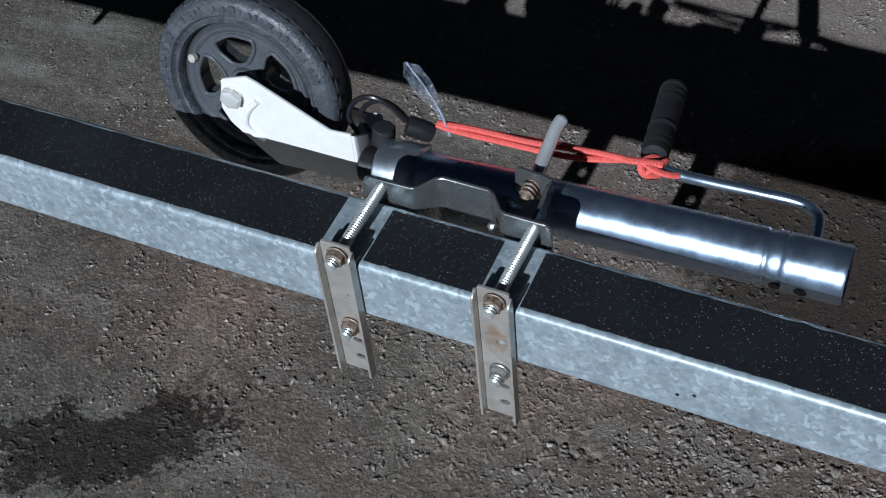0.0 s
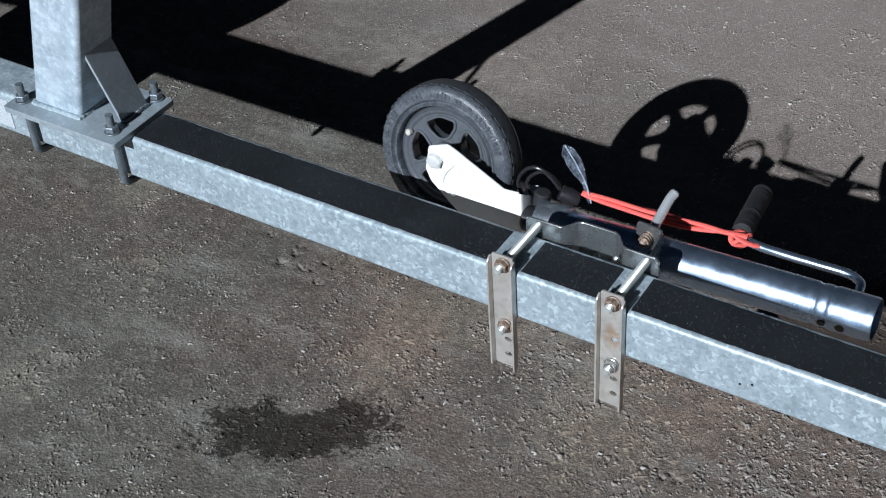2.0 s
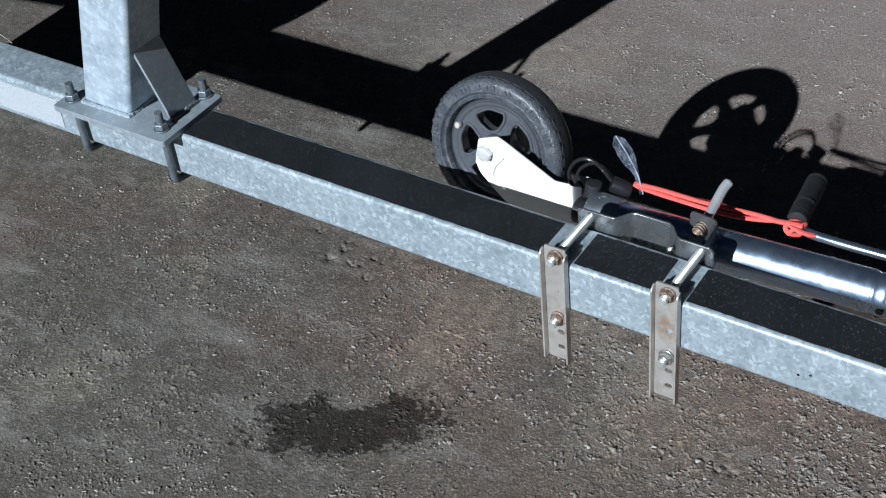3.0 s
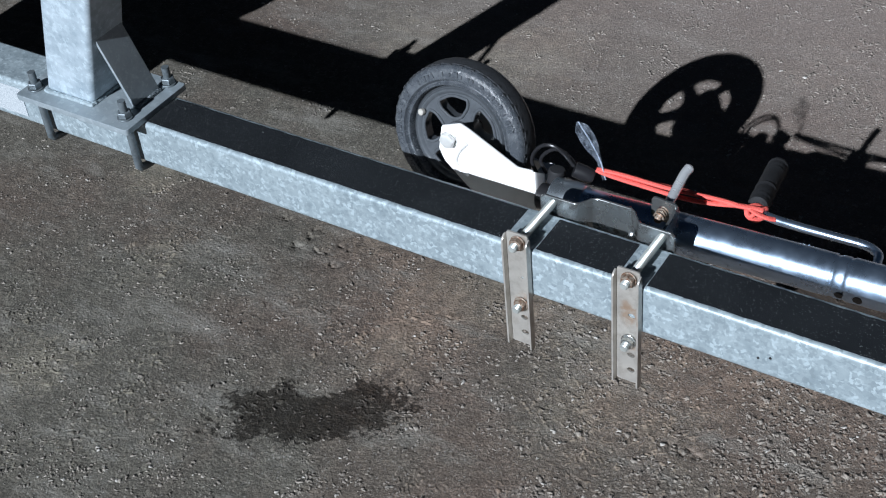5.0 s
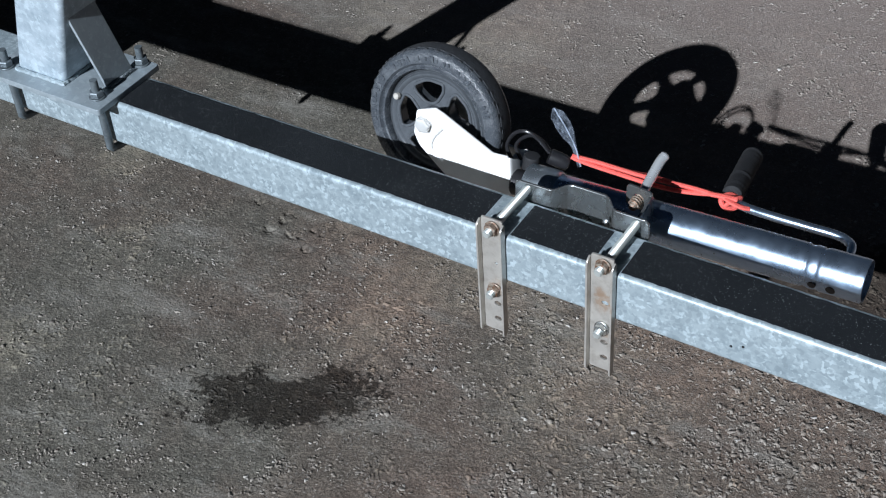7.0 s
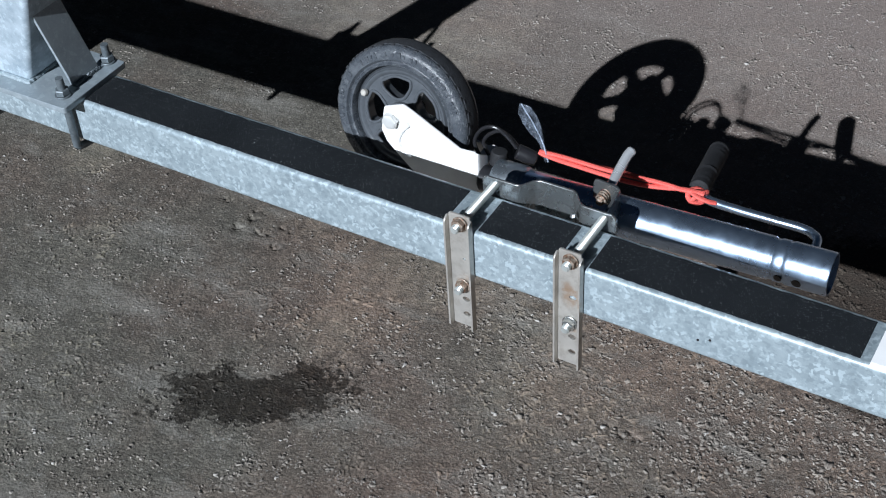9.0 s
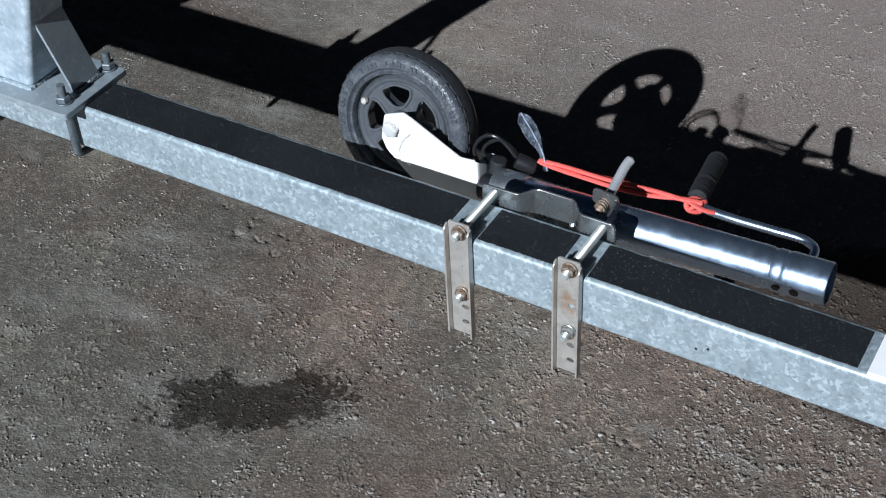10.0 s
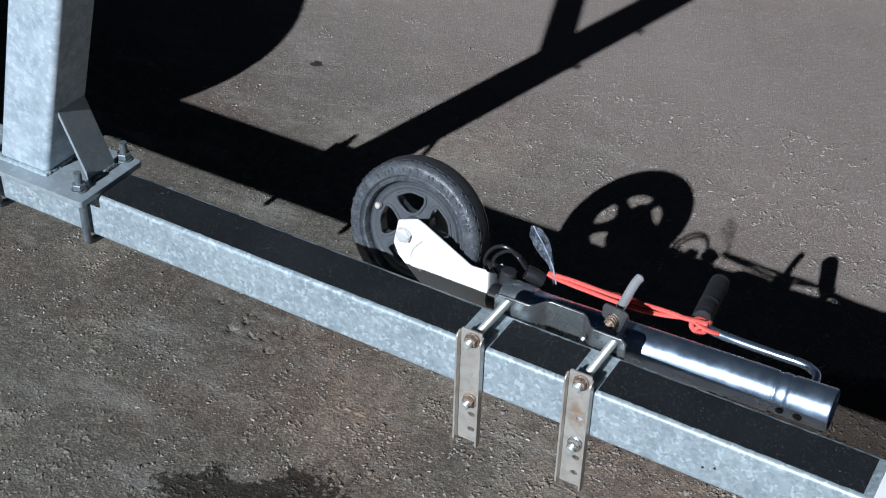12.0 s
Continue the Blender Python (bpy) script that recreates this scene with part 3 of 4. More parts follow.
def drawbar():
    bar = thing("boat_trailer", (0, 0.058, 0), "galvanised boat trailer drawbar with black grip tape on top", "trailer")
    part("beam", box(-1.80, 0.86, Y0, Y1, Z0, Z1, 0.0065, 4), GALV, bar)
    for x0, x1 in ((-0.640, -0.031), (0.017, 0.131), (0.172, 0.509)):
        n = 40
        top, low = [], []
        rng = random.Random(int(x0 * 1000))
        for k in range(n + 1):
            x = x0 + (x1 - x0) * k / n
            top.append((x, Y1 - 0.0082 + rng.uniform(-0.0006, 0.0006)))
            low.append((x, Y0 + 0.0068 + rng.uniform(-0.0006, 0.0006)))
        part("grip_strip", plate_with_holes(low + top[::-1], [], 0.0009, Matrix.Translation((0, 0, Z1 + 0.0002))), TAPE, bar, "black sparkling anti-slip tape")
    # black discs on the face stand in for the dark inside of holes
    for x, z in ((0.321, 0.391), (0.336, 0.397)):
        part("pin_hole", lathe([(0.0017, -0.0006), (0.0017, 0.0005), (0.0004, 0.0006)], (x, Y0 - 0.0003, z), (0, -1, 0), 12), BLACK, bar, "small dark drilled hole")
    # reflective strip on the outer face
    part("reflector", box(-1.06, -0.902, Y0 - 0.0012, Y0 - 0.0002, Z0 + 0.012, Z1 - 0.012), WHITE_REFLECT, bar, "white honeycomb reflective tape")
    part("reflector", box(-1.23, -1.0605, Y0 - 0.0012, Y0 - 0.0002, Z0 + 0.012, Z1 - 0.012), RED, bar, "red reflective tape")
    # unseen trailer rear: a block added for shade, then crossbar, rail, axle and road wheels
    blocker = box(-1.79, -1.30, 0.040, 0.090, 0.282, 0.3660, 0.003)
    part("shade_block", blocker, GALV, bar)
    part("crossbar", box(-1.80, -1.72, -0.36, Y0 - 0.001, Z0, Z1, 0.006, 3), GALV, bar)
    part("rail", box(-3.4, -1.801, -0.36, -0.28, Z0, Z1, 0.006, 3), GALV, bar)
    part("axle", rod((-3.0, -0.72, 0.33), (-3.0, 0.84, 0.33), 0.03, 20), GALV_DULL, bar)
    for y in (-0.80, 0.92):
        part("road_wheel", lathe([(0.12, -0.06), (0.20, -0.08), (0.30, -0.075), (0.32, -0.04), (0.32, 0.04), (0.30, 0.075), (0.20, 0.08), (0.12, 0.06)], (-3.0, y, 0.32), (0, 1, 0), 40), RUBBER, bar, "black road tyre")
    part("bunk", box(-3.3, -2.4, 0.02, 0.10, 0.34, 0.50, 0.01), BLACK, bar)
    return bar


def label_sheet():
    lab = thing("label", (0.573, 0.058, Z1), "two white paper maker's labels stuck on the drawbar", "label")

    def sheet(x0, x1, torn):
        rng = random.Random(5)
        rear = [(x1 - (x1 - x0) * k / 12, Y1 + (0.002 if torn else 0.004) + (rng.uniform(-0.003, 0.003) if torn else rng.uniform(-0.0005, 0.0005))) for k in range(13)]
        rear = [(x, min(y, Y1 - 0.0008)) for x, y in rear]
        return plate_with_holes([(x0, Y0 + 0.006), (x1, Y0 + 0.006)] + rear, [], 0.0005, Matrix.Translation((0, 0, Z1 + 0.0002)))

    def fold(x0, x1):
        # the sheet's front edge lapped round the rounded corner
        bm = bmesh.new()
        rows = []
        for k in range(5):
            a = radians(50 * k / 4)
            y, z = Y0 + 0.0065 - 0.0071 * math.sin(a), Z1 - 0.0065 + 0.0071 * math.cos(a)
            rows.append([bm.verts.new((x, y, z)) for x in (x0, x1)])
        for a, b in zip(rows, rows[1:]):
            bm.faces.new((a[0], a[1], b[1], b[0]))
        return bm

    for x0, x1, torn in ((0.521, 0.5715, True), (0.5735, 0.6270, False)):
        s = part("sheet", sheet(x0, x1, torn), PAPER, lab)
        part("folded_edge", fold(x0, x1), PAPER, s)
    rng = random.Random(4)
    for x, n, w in ((0.579, 9, 0.0022), (0.5855, 3, 0.0016), (0.594, 2, 0.001), (0.606, 3, 0.001), (0.6145, 4, 0.0012)):
        y = Y0 + 0.03 + rng.uniform(0, 0.02)
        for k in range(n):
            d = rng.uniform(0.0025, 0.006)
            if y + d < Y1 - 0.006:
                part("print_bar", box(x, x + w, y, y + d, Z1 + 0.0008, Z1 + 0.001), INK, lab)
            y += d + 0.0016
    return lab


def winch_post():
    post = thing("winch_post", (-0.75, 0.058, Z1), "leaning galvanised winch post bolted over the drawbar", "trailer post")
    zp = 0.4512
    bar = plate_with_holes(rounded([(-0.868, -0.018), (-0.640, -0.018), (-0.640, 0.119), (-0.868, 0.119)], 0.006), [], 0.010, Matrix.Translation((0, 0, zp - 0.010)), 0.0015)
    part("foot_plate", bar, GALV_PLATE, post)
    lean = 0.31
    column = box(-0.0495, 0.047, 0.011, 0.087, 0.0, 0.84, 0.009, 4)
    for v in column.verts:
        v.co.x += lean * v.co.z - 0.780
        v.co.y -= 0.04 * v.co.z
        v.co.z += zp
    part("column", column, GALV_POST, post, "tall galvanised square tube")
    # weld bead round the foot
    ring = [(-0.8295, 0.010, zp + 0.001), (-0.733, 0.010, zp + 0.001), (-0.733, 0.088, zp + 0.001), (-0.8295, 0.088, zp + 0.001)]
    rng = random.Random(2)
    bead = []
    for a, b in zip(ring, ring[1:] + ring[:1]):
        for k in range(26):
            p = Vector(a).lerp(Vector(b), k / 26)
            bead.append(p + Vector((rng.uniform(-0.0008, 0.0008), rng.uniform(-0.0008, 0.0008), rng.uniform(-0.0008, 0.0008))))
    part("weld_bead", sweep(bead, 0.0042, 8, close=True), GALV, post)
    # gusset leaning from the plate onto the column
    g = box(0, 0.006, 0.033, 0.089, -0.001, 0.119, 0.0012, 2)
    for v in g.verts:
        v.co = Vector((v.co.x - 0.6720 - 0.255 * v.co.z, v.co.y - 0.115 * v.co.z, v.co.z + zp))
    part("gusset", g, GALV_PLATE, post)
    rng = random.Random(9)
    seam = [Vector((-0.664 + rng.uniform(-0.001, 0.001), 0.034 + 0.0009 * k, zp + 0.0015 + rng.uniform(-0.0012, 0.0012))) for k in range(60)]
    part("weld_bead", sweep(seam, 0.0032, 8), GALV_DULL, post, "lumpy grey weld")
    for x in (-0.849, -0.665):
        ub = part("u_bolt", sweep([(x, 0.0085, zp + 0.030), (x, 0.0085, 0.40), (x, 0.0085, Z0 - 0.004)] + [(x, 0.058 - 0.0495 * math.cos(a), Z0 - 0.004 - 0.010 * math.sin(a)) for a in (math.pi * k / 8 for k in range(1, 8))] + [(x, 0.1075, Z0 - 0.004), (x, 0.1075, 0.40), (x, 0.1075, zp + 0.030)], 0.006, 12, up=(1, 0, 0)), GALV_DULL, post, "dull galvanised bolt bent round the bar")
        for y in (0.0085, 0.1075):
            part("nut", joined(washer((x, y, zp + 0.0002), (0, 0, 1), 0.0125, 0.006, 0.0022), hexnut((x, y, zp + 0.0025), (0, 0, 1), 0.0108, 0.0095, 20)), GALV_DULL, ub)
    # winch frame high on the post, out of the way of the drawbar
    arm = box(-0.028, 0.028, 0.03, 0.086, 0.0, 0.36, 0.006, 3)
    arm.transform(Matrix.Translation((-0.672, 0, 0.82)) @ pose(0, 0, 0, 0, -34, 0))
    part("bow_arm", arm, GALV_POST, post)
    for z in (0.815, 0.955):
        x = -0.780 + lean * (z - zp) + 0.045
        part("winch_bolt", joined(hexnut((x, 0.058, z), (1, 0, 0), 0.014, 0.012), rod((x + 0.01, 0.058, z), (x + 0.03, 0.058, z), 0.006)), GALV_DULL, post)
    return post


def boat():
    """The bow of a small dark boat above the rear of the drawbar."""
    b = thing("boat", (-2.4, 0.058, 0.52), "dark-hulled small boat resting on the trailer", "boat")
    bm = bmesh.new()
    rings = []
    n = 30
    for i in range(n + 1):
        # stations from the rounded stem backwards
        d = 0.002 + 2.6 * (i / n) ** 2.4
        up = min(0.58 * d ** 0.5, 0.36)
        low = min(up, 0.115)
        half = min(0.42 * d ** 0.5, 0.15 + 0.22 * d)
        row = []
        for k in range(13):
            a = 2 * math.pi * k / 13
            row.append(bm.verts.new((-1.235 - d, 0.058 + half * math.sin(a), 0.577 + (up if math.cos(a) > 0 else low) * math.cos(a))))
        rings.append(row)
    for a, c in zip(rings, rings[1:]):
        for k in range(13):
            bm.faces.new((a[k], a[(k + 1) % 13], c[(k + 1) % 13], c[k]))
    bm.faces.new(rings[0])
    bm.faces.new(rings[-1][::-1])
    part("hull", bm, HULL, b)
    return b


def string():
    t = thing("string", (-1.2, 0.16, 0.44), "thin white string trailing over the drawbar", "string")
    pts = smooth_path([(-1.081, 0.097, 0.4425), (-1.112, 0.103, 0.447), (-1.143, 0.108, 0.450), (-1.160, 0.117, 0.450), (-1.152, 0.146, 0.450), (-1.166, 0.180, 0.450), (-1.186, 0.207, 0.450), (-1.26, 0.28, 0.47)], 10)
    part("strand", sweep(pts, 0.0004, 6), STRING, t)
    return t


def hitch():
    h = thing("tow_coupling", (0.70, 0.058, Z0), "blue zinc-plated pressed steel tow coupling on the drawbar end", "coupling")

    def corner(y, way):
        # a quarter round, from the outer side up onto the top or back down
        turns = [math.pi / 2 * k / 6 for k in range(7)]
        arc = [(y - way * 0.010 * math.cos(a), Z1 - 0.004 + 0.010 * math.sin(a)) for a in turns]
        return arc if way > 0 else arc[::-1]

    prof = [(Y0 - 0.006, Z0 - 0.004), *corner(Y0 + 0.004, 1), *corner(Y1 - 0.004, -1), (Y1 + 0.006, Z0 - 0.004), (Y1 + 0.001, Z0 - 0.004), (Y1 + 0.001, Z1 + 0.0015), (Y0 - 0.001, Z1 + 0.0015), (Y0 - 0.001, Z0 - 0.004)]
    bm = plate_with_holes(prof, [], 0.22, Matrix(((0, 0, 1, 0.637), (1, 0, 0, 0), (0, 1, 0, 0), (0, 0, 0, 1))), 0.0008)
    for v in bm.verts:
        if v.co.x < 0.65:
            v.co.x -= 0.020 * max(0.0, min(1.0, (Z1 - v.co.z) / 0.03))
    part("shell", bm, HITCH, h)
    part("rivet", lathe([(0.008, 0), (0.0075, 0.003), (0.005, 0.005), (0.001, 0.006)], (0.662, 0.066, Z1 + 0.006), (0, 0, 1), 20), ZINC, h)
    bx, bz = 0.636, 0.414
    part("spacer", lathe([(0.012, 0), (0.019, 0.002), (0.021, 0.008), (0.019, 0.014), (0.012, 0.017)], (bx, Y0 - 0.006, bz), (0, -1, 0), 24), HARDWARE, h)
    part("washer", washer((bx, Y0 - 0.036, bz), (0, -1, 0), 0.0205, 0.0055, 0.003), HARDWARE, h)
    part("nut", hexnut((bx, Y0 - 0.039, bz), (0, -1, 0), 0.0125, 0.010, 12), HARDWARE, h)
    part("bolt", thread((bx, Y0 - 0.006, bz), (bx, Y0 - 0.064, bz), 0.0062), HARDWARE, h)
    return h


def chain():
    c = thing("safety_chain", (0.66, -0.03, 0.40), "zinc-plated safety chain hanging from the coupling bolt", "chain")
    p = Vector((0.636, -0.030, 0.396))
    way = Vector((0.80, -0.18, -0.57)).normalized()
    for k in range(7):
        side = Vector((0, 1, 0)) if k % 2 else way.cross(Vector((0, 1, 0))).normalized()
        side = (side - way * side.dot(way)).normalized()
        loop = []
        for i in range(24):
            a = 2 * math.pi * i / 24
            loop.append(p + way * (0.017 + 0.017 * math.cos(a) + 0.004 * (1 if math.cos(a) > 0 else -1)) + side * 0.010 * math.sin(a))
        part("link", sweep(loop, 0.0038, 10, close=True), HARDWARE, c)
        p = p + way * 0.031
        way = (way + Vector((0.03, 0.0, -0.05))).normalized()
    return c


def coiled_cable():
    c = thing("coiled_cable", (0.62, 0.20, 0.36), "black coiled trailer cable hanging behind the drawbar", "cable")
    core = smooth_path([(0.588, 0.208, 0.366), (0.606, 0.214, 0.388), (0.630, 0.220, 0.404), (0.68, 0.222, 0.405), (0.76, 0.20, 0.395), (0.84, 0.15, 0.400), (0.85, 0.108, 0.405)], 46)
    part("boot", lathe([(0.006, 0), (0.013, 0.004), (0.015, 0.03), (0.010, 0.046), (0.007, 0.052)], (0.556, 0.203, 0.326), (0.62, 0.1, 0.78), 20), BLACK, c)
    pts = []
    for i, p in enumerate(core):
        t = (core[min(i + 1, len(core) - 1)] - core[max(i - 1, 0)]).normalized()
        s = t.cross(Vector((0, 0, 1))).normalized()
        u = s.cross(t)
        a = i * 0.9
        pts.append(p + 0.0095 * (math.cos(a) * s + math.sin(a) * u))
    part("coil", sweep(pts, 0.0022, 6), GRIP_GREY, c)
    return c


# ---- clamp straps ----
def strap(x, holes, low_nut):
    s = thing("clamp_strap", (x, 0.01, 0.275), "zinc-plated steel channel strap bolted across the drawbar", "clamp strap", "clamp straps")
    z0, z1, w = 0.274, 0.466, 0.0155
    face = rounded([(-w, z0), (w, z0), (w, z1), (-w, z1)], 0.003)
    cut = [circle(0.0045, z, r, 16, 0.8) for z, r in holes]
    part("web", plate_with_holes(face, cut, 0.003, Matrix.Translation((x, 0, 0)) @ upright(Y0 - 0.0028), 0.0005), STRAP, s)
    for side in (-1, 1):
        fl = plate_with_holes(rounded([(Y0 - 0.0125, z0 - 0.001), (Y0 - 0.0014, z0 - 0.001), (Y0 - 0.0014, z1 - 0.002), (Y0 - 0.0125, z1 - 0.008)], 0.005), [], 0.0028,
                              Matrix(((0, 0, 1, x + side * (w + 0.0002) - (0.0028 if side < 0 else 0)), (1, 0, 0, 0), (0, 1, 0, 0), (0, 0, 0, 1))), 0.0007)
        part("flange", fl, STRAP, s)
    for z, m, rr in ((0.4536, RUST, 0.0092), (0.3485, low_nut, 0.0088)):
        y = Y0 - 0.0044
        part("washer", washer((x + 0.002, y, z), (0, -1, 0), 0.0105, 0.005, 0.0014), m, s)
        part("nut", hexnut((x + 0.002, y - 0.0014, z), (0, -1, 0), rr, 0.0075, 25), m, s, "rust-stained hexagon nut" if m is RUST else "zinc hexagon nut")
        part("threaded_rod", thread((x + 0.002, -0.003, z), (x + 0.004, 0.1085, z), 0.0060, 0.0030), THREAD, s, "bright threaded rod")
    return s


# ---- jockey wheel ----
TUBE_A, TUBE_B = Vector((-0.045, 0.1815, 0.3890)), Vector((0.428, 0.1930, 0.3988))
TUBE_WAY = (TUBE_B - TUBE_A).normalized()


def on_tube(x):
    """The point of the tube's axis at that x."""
    return TUBE_A.lerp(TUBE_B, (x - TUBE_A.x) / (TUBE_B.x - TUBE_A.x))


def jockey_wheel():
    j = thing("jockey_wheel", (0.1, 0.19, 0.37), "zinc-plated jockey wheel folded up along the drawbar", "jockey wheel")
    # hat-shaped bracket against the drawbar
    line = [(-0.020, 0.1035), (0.030, 0.1035), (0.036, 0.106), (0.047, 0.122), (0.054, 0.126), (0.100, 0.126), (0.107, 0.122), (0.120, 0.106), (0.126, 0.1035), (0.172, 0.1035)]
    th = 0.0042
    outline = line + [(x, y + th) for x, y in line[::-1]]
    bm = plate_with_holes(outline, [], 0.102, Matrix.Translation((0, 0, 0.361)))
    ends = [e for e in bm.edges if all(v.co.z > 0.46 for v in e.verts) and abs(e.verts[0].co.x - e.verts[1].co.x) < 1e-5 and abs(e.verts[0].co.y - e.verts[1].co.y) > 0.003 and (e.verts[0].co.x < -0.019 or e.verts[0].co.x > 0.171)]
    bmesh.ops.bevel(bm, geom=ends, offset=0.009, segments=5, affect="EDGES", profile=0.5)
    rim = [e for e in bm.edges if len(e.link_faces) == 2 and e.calc_face_angle(0.0) > 1.2]
    bmesh.ops.bevel(bm, geom=rim, offset=0.0019, segments=4, affect="EDGES", profile=0.5)
    part("bracket", bm, CLAMP, j, "pressed steel clamp bracket")
    part("bolt_end", lathe([(0.0042, 0), (0.0040, 0.002), (0.003, 0.0035), (0.001, 0.004)], (0.114, 0.1005, 0.4455), (0, -0.8, 0.6), 14), CLAMP, j)
    # collar at the lower end of the outer tube
    rc = 0.0325
    part("collar", lathe([(rc - 0.004, 0), (rc - 0.001, 0), (rc, 0.002), (rc, 0.040), (rc - 0.002, 0.044), (rc - 0.004, 0.046)], on_tube(-0.043), TUBE_WAY, 48, True), COLLAR, j)
    part("saddle", box(0.05, 0.104, 0.128, 0.170, 0.370, 0.412, 0.004), CLAMP, j)
    # outer tube with the pressed ring and the spindle end
    r = 0.0282
    part("outer_tube", lathe([(0.018, 0), (r, 0.001), (r, 0.394), (r - 0.0015, 0.397), (r - 0.0015, 0.401), (r, 0.404), (r, 0.412), (r - 0.0012, 0.415), (r + 0.0006, 0.420), (r + 0.0006, 0.470), (r - 0.0004, 0.473), (r - 0.003, 0.473), (r - 0.003, 0.455)], TUBE_A, TUBE_WAY, 48), ZINC, j, "shiny zinc-plated steel tube")
    # black discs on the closed tube give the dark of two open holes
    for dx, size in ((0.367, 0.0052), (0.391, 0.0062)):
        way = Vector((0, -math.cos(radians(12)), -math.sin(radians(12))))
        part("drain_hole", lathe([(size, -0.0008), (size, 0.0004), (size - 0.0012, 0.0006)], on_tube(dx) + way * (r + 0.0004), way, 16), BLACK, j)
    # tightening screw with its bent bar
    part("clamp_lug", plate_with_holes(rounded([(0.110, 0.424), (0.147, 0.420), (0.148, 0.455), (0.111, 0.459)], 0.008), [circle(0.128, 0.440, 0.007)], 0.004, upright(0.166), 0.001), CLAMP, j)
    cheek = rounded([(0.106, 0.372), (0.168, 0.385), (0.170, 0.448), (0.160, 0.455), (0.140, 0.448), (0.110, 0.446)], 0.006)
    part("clamp_cheek", plate_with_holes(cheek, [], 0.004, Matrix(((0, 0, 1, 0.1455), (1, 0, 0, 0), (0, 1, 0, 0), (0, 0, 0, 1))), 0.001), CLAMP, j)
    coil = [Vector((0.128 + 0.0068 * math.cos(a), 0.151 + 0.0024 * a / math.pi, 0.4390 + 0.0068 * math.sin(a))) for a in (math.pi * k / 8 for k in range(52))]
    part("spring", sweep(coil, 0.0014, 8, up=(0, 1, 0)), RUST, j, "rusty coil spring")
    part("screw", thread((0.128, 0.146, 0.4375), (0.128, 0.182, 0.442), 0.0052), RUST, j, "rusty clamping screw")
    part("clamp_bar", sweep(smooth_path([(0.128, 0.176, 0.438), (0.128, 0.200, 0.446), (0.1295, 0.228, 0.458), (0.133, 0.241, 0.4635)], 8), [0.0068] * 23 + [0.0058, 0.003], 16), ZINC_BAR, j)
    # crank handle folded along the tube
    crank = smooth_path([(0.390, 0.205, 0.390), (0.388, 0.245, 0.384), (0.384, 0.270, 0.380), (0.374, 0.283, 0.376), (0.358, 0.288, 0.376), (0.32, 0.286, 0.377), (0.27, 0.279, 0.382), (0.232, 0.273, 0.389), (0.214, 0.280, 0.391), (0.208, 0.300, 0.389)], 8)
    cr = part("crank_rod", sweep(crank, 0.0062, 14), ZINC, j)
    a, b = Vector((0.212, 0.284, 0.391)), Vector((0.194, 0.413, 0.366))
    n = (b - a).length
    prof = [(0.010, 0), (0.0138, 0.003), (0.0145, 0.010)]
    h = 0.014
    rng = random.Random(3)
    while h < n - 0.012:
        prof += [(0.0133 + rng.uniform(0, 0.0006), h), (0.0146 + rng.uniform(0, 0.0008), h + 0.005)]
        h += 0.0105
    prof += [(0.0152, n - 0.008), (0.0148, n - 0.003), (0.009, n)]
    part("hand_grip", lathe(prof, a, b - a, 24), GRIP, cr, "black rubber hand grip")
    # inner stem, fork crown and arms
    part("stem", rod(on_tube(-0.066), on_tube(-0.040), 0.0185, 24), BLACK, j)
    knuckle = lathe([(0.009, -0.022), (0.0122, -0.020), (0.0122, 0.0115), (0.0105, 0.0142), (0.003, 0.0152)], (-0.052, 0.206, 0.407), (0.1, 0.1, 1), 24)
    part("knuckle", knuckle, GRIP, j)
    arm = rounded([(-0.2225, 0.426), (-0.2145, 0.467), (-0.183, 0.4795), (-0.170, 0.474), (-0.094, 0.4325), (-0.070, 0.4345), (-0.070, 0.366), (-0.165, 0.360), (-0.184, 0.376), (-0.2150, 0.407)], 0.0028)
    near = part("fork_arm", plate_with_holes(arm, [], 0.004, upright(0.173), 0.0014), FORK, j, "white fork arm")
    rib = smooth_path([(-0.174, 0.450, 0), (-0.189, 0.431, 0), (-0.195, 0.412, 0), (-0.188, 0.399, 0), (-0.176, 0.391, 0)], 8)
    part("pressed_rib", sweep([(p.x, 0.1728, p.y) for p in rib], 0.0036, 10, up=(0, 1, 0)), FORK, near)
    far = rounded([(-0.216, 0.438), (-0.206, 0.455), (-0.186, 0.452), (-0.125, 0.394), (-0.085, 0.386), (-0.085, 0.368), (-0.130, 0.370), (-0.205, 0.422)], 0.008)
    part("fork_arm", plate_with_holes(far, [], 0.004, upright(0.2480), 0.0014), FORK, j, "white fork arm")
    crown = box(-0.092, -0.0700, 0.1772, 0.2478, 0.369, 0.394)
    bmesh.ops.bevel(crown, geom=[e for e in crown.edges if abs(e.verts[0].co.z - e.verts[1].co.z) > 0.02], offset=0.010, segments=6, affect="EDGES", profile=0.5)
    part("fork_crown", crown, FORK, j)
    # the arm's end bent back towards the stem
    bend = [(-0.0698, 0.1730), (-0.0668, 0.1738), (-0.0648, 0.1772), (-0.0640, 0.1960)]
    inner = [(-0.0680, 0.1960), (-0.0686, 0.1795), (-0.0690, 0.1778), (-0.0698, 0.1772)]
    fold = plate_with_holes(bend + inner, [], 0.0655, Matrix.Translation((0, 0, 0.3685)), 0.0008)
    for v in fold.verts:
        if v.co.z > 0.40:
            v.co.z -= 0.75 * max(0.0, v.co.y - 0.1735)
    part("fork_bend", fold, FORK, j)
